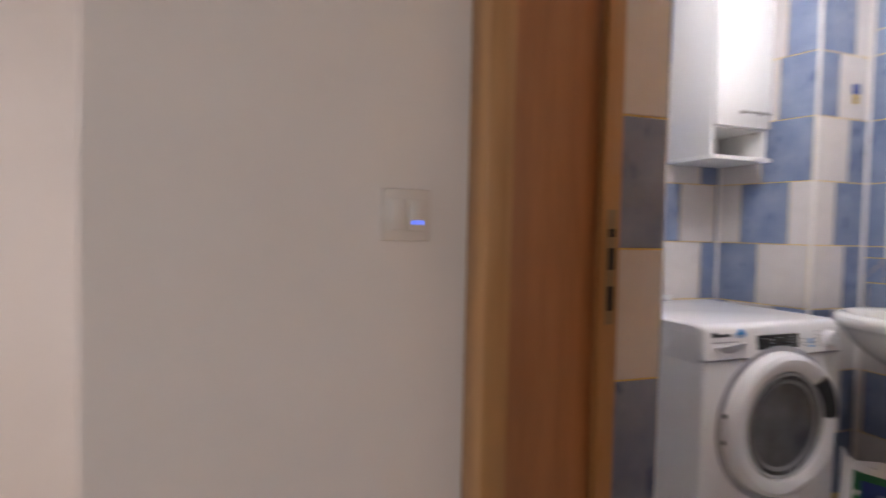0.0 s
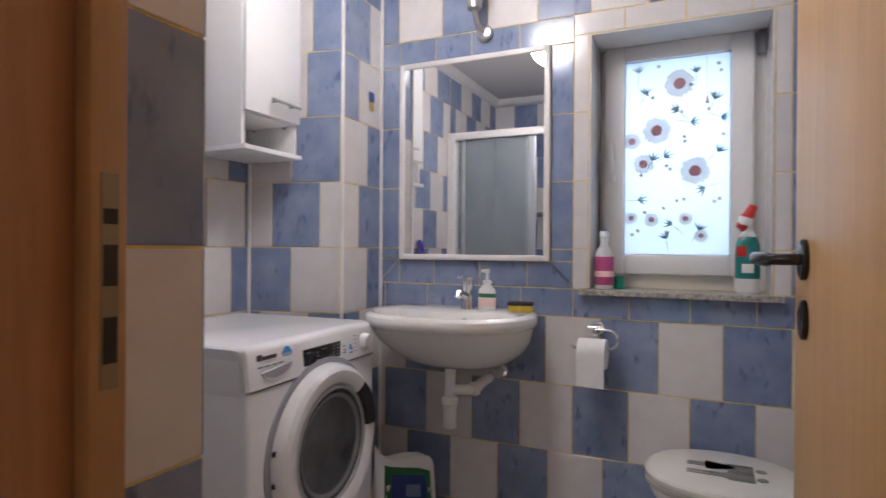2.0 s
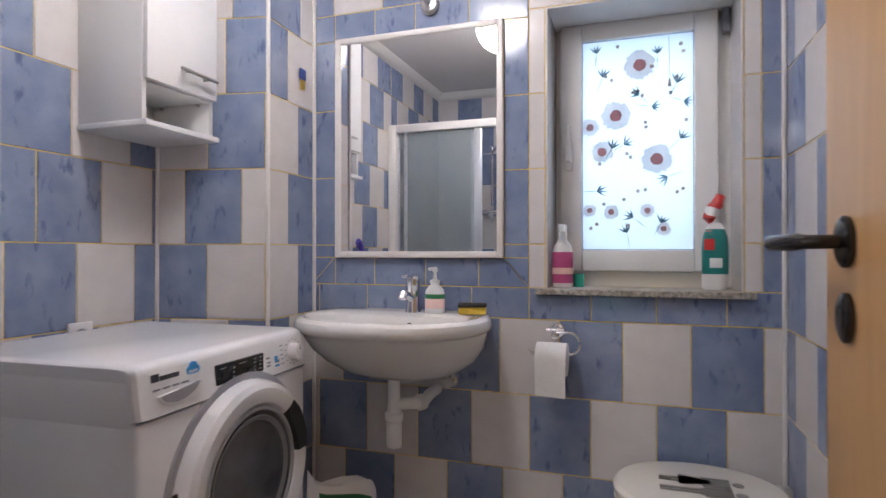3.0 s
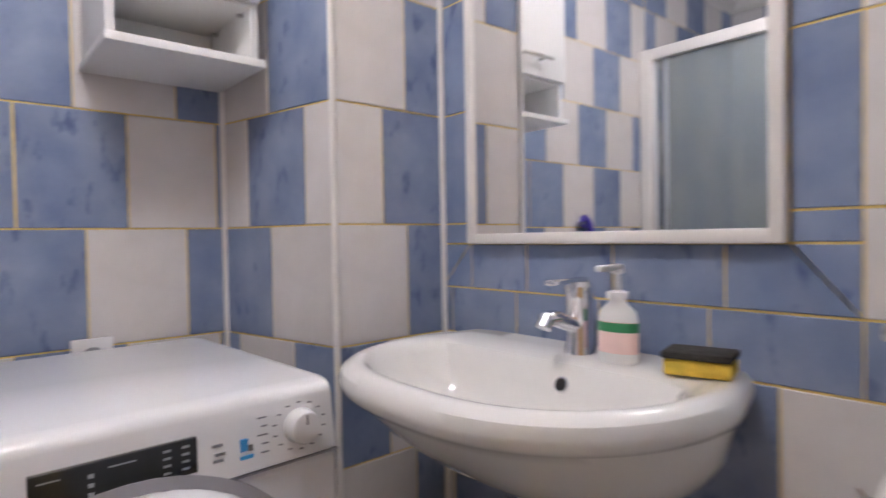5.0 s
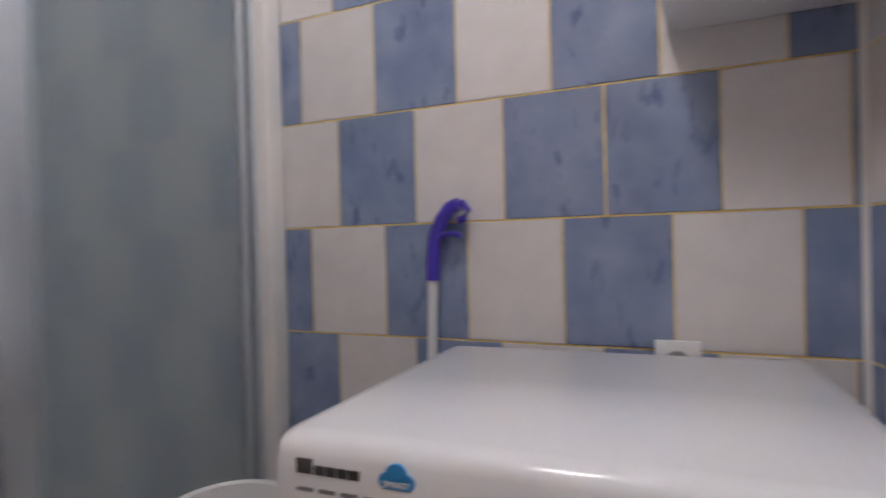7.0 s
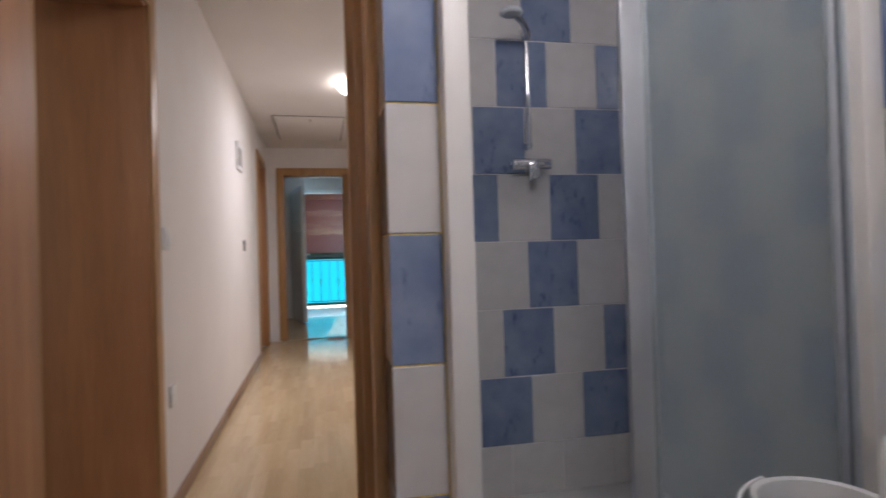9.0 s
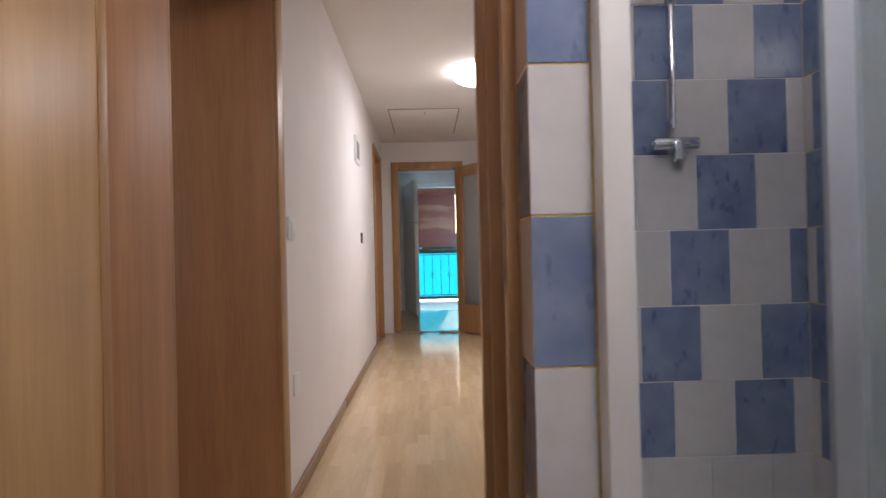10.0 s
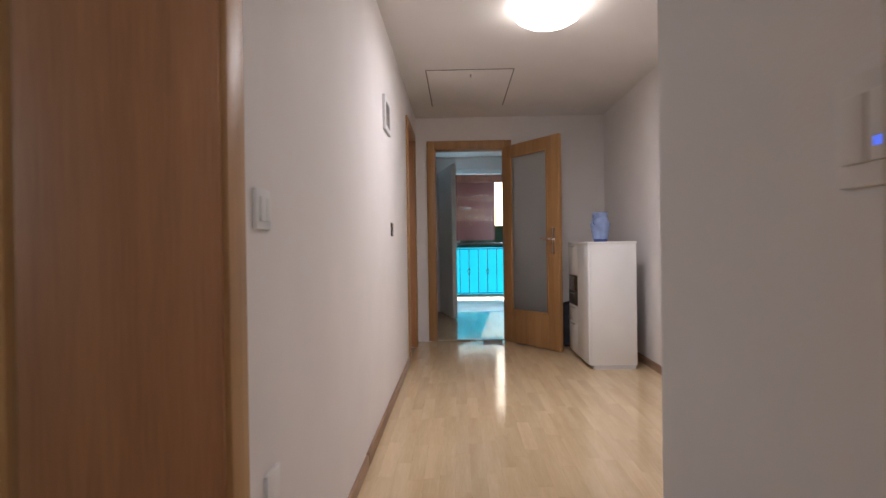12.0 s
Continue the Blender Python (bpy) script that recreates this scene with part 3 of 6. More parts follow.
# white entrance door, opened inward
m, w = local_leaf((-8.58, -0.50), (-7.66, -0.30), 0, 2, 0.06)
entry_door = thing("entrance_door", "white panelled entrance door standing open", "door", (-8.58, -0.50, 0))
leafpart("leaf", (0, -0.06, 0.01), (w, 0, 2.05), PVC, entry_door, "", 0.006)
for z0, z1 in ((0.25, 0.85), (1.0, 1.85)):
    leafpart("panel", (0.16, -0.004, z0), (w - 0.16, 0.012, z1), PVC, entry_door, "", 0.008)
for z in (0.3, 1.05, 1.75):
    part("hinge", cyl_bm((-8.60, -0.49, z), (-8.60, -0.49, z + 0.1), 0.014, n=12), STEEL, entry_door, "grey hinge")
p0 = m @ Vector((w - 0.06, 0.0, 1.02))
part("handle", tube_bm([p0, p0 + m.to_3x3() @ Vector((0, 0.05, 0)), p0 + m.to_3x3() @ Vector((-0.12, 0.055, 0))], 0.011), PVC, entry_door, "white lever handle")
bm = box_bm((-8.66, OY0, 0), (-8.59, OY0 + 0.05, OZ), 0.004)
box_bm((-8.66, OY1 - 0.05, 0), (-8.59, OY1, OZ), 0.004, 2, bm)
box_bm((-8.66, OY0 + 0.05, OZ - 0.07), (-8.59, OY1 - 0.05, OZ), 0.004, 2, bm)
tagged(mesh_ob("door_frame_entrance", bm, PVC), "white plastic frame of the entrance door", "door frame", "", "structure")

# ---- bathroom: window ----
window = thing("window_1", "white plastic window with a flower-patterned privacy film", "window", (1.80, -0.44, WZ0), "", "structure")


def frame_bm(x0, x1, y0, y1, z0, z1, t, bev=0.004):
    bm = box_bm((x0, y0, z0), (x1, y0 + t, z1), bev)
    box_bm((x0, y1 - t, z0), (x1, y1, z1), bev, 2, bm)
    box_bm((x0, y0 + t, z0), (x1, y1 - t, z0 + t), bev, 2, bm)
    box_bm((x0, y0 + t, z1 - t), (x1, y1 - t, z1), bev, 2, bm)
    return bm


part("window_frame", frame_bm(1.832, 1.90, WY0, WY1, WZ0, WZ1, 0.065), PVC, window)
part("sash", frame_bm(1.795, 1.85, -0.700, -0.182, 0.905, 1.795, 0.075, 0.008), PVC, window)
part("gasket", frame_bm(1.812, 1.818, -0.632, -0.250, 0.973, 1.727, 0.008, 0), NAVY, window, "dark blue glazing gasket")
handle = part("handle", box_bm((1.780, -0.225, 1.26), (1.796, -0.200, 1.34), 0.004), PVC, window, "white window handle")
part("lever", box_bm((1.755, -0.220, 1.29), (1.779, -0.205, 1.42), 0.005), PVC, handle)
part("hinge", box_bm((1.79, -0.735, 1.70), (1.82, -0.712, 1.78), 0.004), GREY, window, "grey hinge cover")


FILM = translucent("privacy_film", (0.92, 0.95, 0.97), 0.8)
pane = part("pane", box_bm((1.8135, -0.628, 0.977), (1.8165, -0.254, 1.723)), FILM, window, "white translucent privacy film")

# flower prints on the film
PETAL = translucent("film_petal", (0.80, 0.77, 0.77), 0.88)
CORE = translucent("film_core", (0.74, 0.46, 0.46), 0.85)
LEAFY = translucent("film_leaf", (0.22, 0.34, 0.40), 0.8)
BUD = translucent("film_bud", (0.60, 0.48, 0.44), 0.8)


def disc_bm(y, z, r, x, n=20, jag=0.0, sy=1.0):
    bm = bmesh.new()
    rng = random.Random(int((y + 3) * 1000 + z * 77))
    vs = []
    for i in range(n):
        a = 2 * math.pi * i / n
        rr = r * (1 + jag * (rng.random() - 0.5) + (jag * 0.4 if i % 2 else 0))
        vs.append(bm.verts.new((x, y + rr * sy * math.cos(a), z + rr * math.sin(a))))
    bm.faces.new(vs)
    res = bmesh.ops.extrude_face_region(bm, geom=bm.faces[:])
    for v in res["geom"]:
        if isinstance(v, bmesh.types.BMVert):
            v.co.x -= 0.0006
    return bm


def blade_bm(y, z, ang, length, width, x):
    bm = bmesh.new()
    d, s = Vector((0, math.cos(ang), math.sin(ang))), Vector((0, -math.sin(ang), math.cos(ang)))
    o = Vector((x, y, z))
    vs = [bm.verts.new(o + d * (length * t) + s * (width * k)) for t, k in ((0, 0.15), (0.4, 1), (1, 0), (0.45, -1), (0, -0.15))]
    bm.faces.new(vs)
    res = bmesh.ops.extrude_face_region(bm, geom=bm.faces[:])
    for v in res["geom"]:
        if isinstance(v, bmesh.types.BMVert):
            v.co.x -= 0.0006
    return bm


def wy(px):
    return -0.252 - (px - 1033) / 183 * 0.374


def wz(py):
    return 1.727 - (py - 97) / 354 * 0.754


for px, py, r in ((1131, 146, 0.048), (1092, 226, 0.047), (1069, 285, 0.036), (1158, 301, 0.048), (1084, 385, 0.024), (1143, 384, 0.023),
                  (1048, 382, 0.022), (1169, 414, 0.022), (1036, 243, 0.030)):
    y, z = wy(px), wz(py)
    y = min(y, -0.256 - r) if r > 0.03 else min(y, -0.254 - r)
    fl = part("flower", disc_bm(y, z, r, 1.8130, 32, 0.22), PETAL, pane, "printed daisy")
    part("flower_core", disc_bm(y, z, r * 0.42, 1.8122, 18, 0.12), CORE, fl)
rng = random.Random(4)
for px, py in ((1160, 130), (1105, 275), (1200, 210), (1175, 330), (1085, 280), (1120, 395), (1060, 350), (1190, 180), (1150, 215), (1165, 405),
               (1070, 160), (1110, 420), (1195, 270), (1130, 195), (1060, 120)):
    bm = None
    a0 = rng.random() * 6.28
    parts = [blade_bm(wy(px), wz(py), a0 + k * 0.5, 0.028 + 0.012 * rng.random(), 0.0032, 1.8128) for k in (-1.5, -0.5, 0.5, 1.4)]
    parts.append(blade_bm(wy(px), wz(py), a0 + 3.3, 0.055, 0.0010, 1.8128))
    part("sprig", merge(*parts), LEAFY, pane)
for px, py in ((1075, 160), (1085, 167), (1120, 190), (1135, 196), (1128, 188), (1190, 170), (1180, 195), (1204, 240), (1140, 240), (1141, 248),
               (1110, 290), (1116, 296), (1065, 305), (1140, 350), (1128, 352), (1190, 355), (1199, 350), (1072, 372), (1105, 365), (1112, 408),
               (1050, 412), (1060, 405), (1200, 130), (1196, 118), (1095, 112), (1150, 150)):
    y, z = wy(px), wz(py)
    part("bud", disc_bm(max(min(y, -0.262), -0.62), z, 0.0065, 1.8128, 8, 0.2), BUD, pane)

sill = struct("window_sill", (1.585, -0.775, 0.832), (1.80, -0.125, 0.852), GRANITE, "grey speckled granite window sill", "window sill", 0.003)
lin = box_bm((1.616, WY1 - 0.006, 0.853), (1.83, WY1 + 0.0, WZ1), 0.001)
box_bm((1.616, WY0, 0.853), (1.83, WY0 + 0.006, WZ1), 0.001, 1, lin)
box_bm((1.616, WY0 + 0.006, WZ1 - 0.006), (1.83, WY1 - 0.006, WZ1), 0.001, 1, lin)
tagged(mesh_ob("trim_window_reveal", lin, WHITE), "white glazed tiles lining the window recess", "trim", "", "structure")
backdrop = tagged(mesh_ob("backdrop", box_bm((2.6, -3, -1), (2.65, 2, 4)), mat("far_wall", (0.7, 0.72, 0.75), 0.9), False),
                  "pale house wall outside the bathroom window", "backdrop", "", "structure")

# ---- bathroom: mirror ----
mirror = thing("mirror", "rectangular wall mirror in a slim white frame", "mirror", (1.62, 0.32, 0.955))
part("frame", frame_bm(1.595, 1.614, -0.015, 0.624, 0.952, 1.763, 0.022, 0.004), TRIM, mirror, "slim white frame")
part("glass", box_bm((1.603, 0.004, 0.970), (1.608, 0.604, 1.745)), MIRROR, mirror, "silvered mirror glass", False)

# ---- bathroom: basin ----
def basin():
    t = thing("wash_basin", "white porcelain wall-hung wash basin", "wash basin", (1.61, 0.31, 0.55))
    cy, xb = 0.315, 1.605

    def outline(a, xf, xk, z, side=0.30):
        """D-shaped ring: straight back at xk, short straight flanks, broad round front at xf."""
        pts = []
        xs = xk - (xk - xf) * side
        for i in range(44):
            th = math.pi * i / 43
            c = math.cos(th)
            pts.append((xs - (xs - xf) * abs(math.sin(th)) ** 0.86, cy - a * math.copysign(abs(c) ** 0.80, c), z))
        for i in range(12):
            f = (i + 0.5) / 12
            pts.append((xk - (0.012 if i in (0, 11) else 0), cy + a * (1 - 2 * f) * 0.985, z))
        return pts

    part("bowl", rings_bm([outline(0.105, 1.43, 1.54, 0.556), outline(0.16, 1.395, 1.57, 0.560), outline(0.215, 1.345, xb, 0.582), outline(0.262, 1.287, xb, 0.620),
                           outline(0.290, 1.235, xb, 0.662), outline(0.303, 1.194, xb, 0.703), outline(0.306, 1.182, xb, 0.716), outline(0.314, 1.170, xb, 0.7205),
                           outline(0.321, 1.161, xb, 0.730), outline(0.323, 1.158, xb, 0.743), outline(0.319, 1.162, xb, 0.757), outline(0.308, 1.173, xb, 0.766),
                           outline(0.298, 1.184, xb - 0.003, 0.7682), outline(0.286, 1.197, xb - 0.050, 0.7665), outline(0.278, 1.206, xb - 0.100, 0.7640),
                           outline(0.270, 1.214, xb - 0.117, 0.757), outline(0.262, 1.223, xb - 0.124, 0.742), outline(0.250, 1.237, xb - 0.130, 0.715),
                           outline(0.228, 1.262, xb - 0.138, 0.680), outline(0.185, 1.305, xb - 0.155, 0.650), outline(0.115, 1.36, xb - 0.19, 0.634),
                           outline(0.03, 1.40, xb - 0.20, 0.629)]), PORC, t)
    part("overflow", cyl_bm((1.482, 0.275, 0.722), (1.4725, 0.275, 0.726), 0.0105, n=20), BLACK, t, "dark overflow hole")
    part("overflow_ring", cyl_bm((1.482, 0.275, 0.722), (1.4735, 0.275, 0.7255), 0.0135, n=20), CHROME, t, "chrome overflow ring")
    part("drain", cyl_bm((1.378, 0.315, 0.628), (1.378, 0.315, 0.635), 0.024, n=24, bevel=0.002), CHROME, t, "chrome drain plug")
    return t


basin()


def faucet():
    t = thing("faucet", "chrome single-lever mixer tap on the basin", "tap", (1.548, 0.290, 0.765))
    x, y, z = 1.548, 0.290, 0.762
    part("body", lathe_bm([(0.027, 0), (0.026, 0.012), (0.024, 0.018), (0.0235, 0.085), (0.025, 0.09), (0.025, 0.118), (0.018, 0.126), (0.003, 0.128)], (x, y, z)), CHROME, t)
    part("spout", tube_bm([(x - 0.01, y, z + 0.050), (x - 0.04, y, z + 0.060), (x - 0.070, y, z + 0.070), (x - 0.090, y, z + 0.070), (x - 0.098, y, z + 0.056)], 0.0135, 16), CHROME, t)
    part("lever", box_bm((x - 0.085, y - 0.009, z + 0.123), (x + 0.018, y + 0.009, z + 0.133), 0.004), CHROME, t)


faucet()


def pump_bottle(at, h, r, sx, body_mat, label_mat, label, pump_mat, band):
    t = thing("soap_dispenser", label, "soap dispenser", at)
    part("bottle", lathe_bm([(r * 0.85, 0), (r, 0.006), (r, h * 0.42), (r * 0.92, h * 0.52), (r * 0.45, h * 0.62), (r * 0.42, h * 0.66), (0.002, h * 0.665)], at, 28, sx, 1.0), body_mat, t)
    part("label", lathe_bm([(r * 1.01, h * 0.12), (r * 1.015, h * 0.13), (r * 1.015, h * 0.42), (r * 1.005, h * 0.43)], at, 28, sx, 1.0), label_mat, t)
    part("label_band", lathe_bm([(r * 1.02, h * 0.33), (r * 1.025, h * 0.335), (r * 1.025, h * 0.42), (r * 1.02, h * 0.425)], at, 28, sx, 1.0), band, t)
    p = part("pump", lathe_bm([(r * 0.5, h * 0.655), (r * 0.5, h * 0.72), (r * 0.2, h * 0.74), (r * 0.14, h * 0.9), (r * 0.3, h * 0.91), (r * 0.3, h * 0.95), (0.002, h * 0.955)], at, 20), pump_mat, t)
    part("nozzle", box_bm((at[0] - 0.055, at[1] - 0.006, at[2] + h * 0.935), (at[0] + 0.012, at[1] + 0.006, at[2] + h), 0.004), pump_mat, p)
    return t


pump_bottle((1.528, 0.203, 0.763), 0.158, 0.034, 0.62, PVC, ROSE, "white hand soap dispenser with a green and rose label", PVC, GREEN)

sp = thing("sponge", "yellow kitchen sponge with a black scouring face", "sponge", (1.53, 0.072, 0.765))
rot = pose(1.53, 0.072, 0.768, 0, 0, 14)
bm = box_bm((-0.032, -0.045, 0), (0.032, 0.045, 0.024), 0.005, 2)
for v in bm.verts:
    if abs(v.co.z - 0.012) < 0.013:
        v.co.x *= 0.93
bmesh.ops.transform(bm, matrix=rot, verts=bm.verts[:])
part("foam", bm, YELLOW, sp)
bm = box_bm((-0.034, -0.047, 0.024), (0.034, 0.047, 0.034), 0.003, 2)
bmesh.ops.transform(bm, matrix=rot, verts=bm.verts[:])
part("scourer", bm, SCOUR, sp, "black scouring pad")

drain = thing("drain_trap", "white plastic waste trap under the basin", "waste pipe", (1.45, 0.30, 0.40))
part("pipe", cyl_bm((1.43, 0.31, 0.385), (1.43, 0.31, 0.565), 0.020, n=24), PVC, drain)
part("cup", lathe_bm([(0.010, 0.335), (0.025, 0.337), (0.026, 0.36), (0.026, 0.42), (0.030, 0.425), (0.030, 0.445), (0.022, 0.45), (0.021, 0.47)], (1.43, 0.31, 0.0), 24), PVC, drain)
part("bend", tube_bm([(1.43, 0.31, 0.475), (1.45, 0.27, 0.475), (1.47, 0.235, 0.475), (1.50, 0.225, 0.482), (1.54, 0.225, 0.49), (1.60, 0.225, 0.49), (1.613, 0.225, 0.49)], 0.019, 16), PVC, drain)
part("collar", cyl_bm((1.465, 0.24, 0.475), (1.488, 0.227, 0.477), 0.026, n=24, bevel=0.003), PVC, drain)
valve = thing("angle_valve", "chrome angle valve on the wall under the basin", "valve", (1.61, 0.17, 0.53))
part("body", cyl_bm((1.612, 0.17, 0.525), (1.555, 0.17, 0.525), 0.011, n=18), CHROME, valve)
part("knob", cyl_bm((1.568, 0.17, 0.525), (1.545, 0.17, 0.525), 0.017, n=10, bevel=0.002), STEEL, valve)
part("rose", cyl_bm((1.613, 0.17, 0.525), (1.607, 0.17, 0.525), 0.024, n=24, bevel=0.002), CHROME, valve)
part("hose", tube_bm([(1.57, 0.17, 0.535), (1.57, 0.175, 0.56), (1.56, 0.21, 0.60), (1.54, 0.235, 0.66)], 0.005), STEEL, valve, "braided hose")

# ---- toilet paper holder ----
tp = thing("toilet_paper_holder", "chrome toilet paper holder on the tiled wall", "toilet paper holder", (1.61, -0.19, 0.70))
part("rose", cyl_bm((1.613, -0.195, 0.715), (1.603, -0.195, 0.715), 0.024, n=24, bevel=0.003), CHROME, tp)
part("post", cyl_bm((1.605, -0.195, 0.715), (1.545, -0.195, 0.705), 0.012, n=18, bevel=0.002), CHROME, tp)
part("cross", cyl_bm((1.558, -0.222, 0.722), (1.558, -0.168, 0.722), 0.006, n=14), CHROME, tp)
pts = []
for i in range(13):
    a = math.pi / 2 - math.pi * i / 12
    pts.append((1.545, -0.240 - 0.034 * math.cos(a), 0.683 + 0.034 * math.sin(a)))
part("loop", tube_bm([(1.547, -0.20, 0.716)] + pts + [(1.545, -0.12, 0.648), (1.545, -0.112, 0.660)], 0.0045), CHROME, tp)
roll = thing("toilet_paper_roll", "white toilet paper roll hanging on the holder", "toilet paper", (1.545, -0.185, 0.65))
n = 40
rings = []
for r, y in ((0.022, -0.235), (0.050, -0.235), (0.052, -0.233), (0.052, -0.140), (0.050, -0.138), (0.022, -0.138)):
    rings.append([(1.545 + r * math.cos(2 * math.pi * i / n), y, 0.632 + r * math.sin(2 * math.pi * i / n)) for i in range(n)])
rings.append(rings[0])
part("roll", rings_bm(rings, False), DRYWHITE, roll)
bm = bmesh.new()
sheet = [(1.4925, 0.632), (1.491, 0.60), (1.493, 0.57), (1.496, 0.545), (1.494, 0.525)]
a = [bm.verts.new((x, -0.140, z)) for x, z in sheet]
b = [bm.verts.new((x - 0.003, -0.234, z - (0.004 if i == 4 else 0))) for i, (x, z) in enumerate(sheet)]
for i in range(4):
    bm.faces.new((a[i], b[i], b[i + 1], a[i + 1]))
res = bmesh.ops.extrude_face_region(bm, geom=bm.faces[:])
for v in res["geom"]:
    if isinstance(v, bmesh.types.BMVert):
        v.co.x -= 0.0008
part("loose_sheet", bm, DRYWHITE, roll)

# ---- lamp over the mirror ----
wl = thing("wall_lamp", "brushed steel wall lamp over the mirror", "wall lamp", (1.61, 0.25, 1.86))
part("rose", lathe_bm([(0.001, 0), (0.034, 0.001), (0.034, 0.010), (0.026, 0.020), (0.010, 0.024), (0.001, 0.025)], (0, 0, 0)), STEEL, wl)
wl.children[0].data.transform(Matrix.Translation((1.613, 0.25, 1.845)) @ Matrix.Rotation(radians(-90), 4, "Y"))
part("arm", tube_bm([(1.60, 0.25, 1.847), (1.56, 0.252, 1.85), (1.535, 0.256, 1.868), (1.525, 0.26, 1.90), (1.525, 0.262, 1.92)], 0.010, 16), STEEL, wl)
part("cup", lathe_bm([(0.012, 1.905), (0.026, 1.912), (0.030, 1.935), (0.029, 1.94)], (1.525, 0.262, 0)), STEEL, wl)
part("shade", lathe_bm([(0.024, 1.93), (0.038, 1.96), (0.055, 2.02), (0.062, 2.07), (0.058, 2.072), (0.034, 1.965), (0.02, 1.935)], (1.525, 0.262, 0)), mat("opal_glass", (0.82, 0.80, 0.78), 0.2), wl, "white opal glass shade")

# ---- ceiling lamps ----
def dome(name, at, r, glow, label):
    t = thing(name, label, "ceiling lamp", at)
    part("base", lathe_bm([(r * 0.75, 0), (r * 0.75, -0.02), (r * 0.7, -0.025), (0.001, -0.026)], at, 40), TRIM, t)
    d = part("shade", lathe_bm([(r, -0.026), (r * 1.01, -0.036), (r * 0.93, -0.06), (r * 0.72, -0.083), (r * 0.4, -0.098), (0.001, -0.103)], at, 44), glow, t, "glowing opal glass shade")
    d.visible_shadow = False
    for k in range(3):
        a = 2 * math.pi * k / 3 + 2.6
        part("clip", cyl_bm((at[0] + r * 0.99 * math.cos(a), at[1] + r * 0.99 * math.sin(a), at[2] - 0.04), (at[0] + r * 1.07 * math.cos(a), at[1] + r * 1.07 * math.sin(a), at[2] - 0.03), 0.007, n=12), STEEL, t, "metal clip")
    return t


dome("bath_ceiling_lamp", (BATH_LAMP[0], BATH_LAMP[1], BC), 0.13, emit("opal_glow_bath", (1, 0.95, 0.88), 5.0), "round opal glass ceiling lamp, switched on")
dome("hall_ceiling_lamp", (HALL_LAMP[0], HALL_LAMP[1], HC), 0.185, emit("opal_glow_hall", (1, 0.94, 0.90), 9.0), "round opal glass ceiling lamp, switched on")

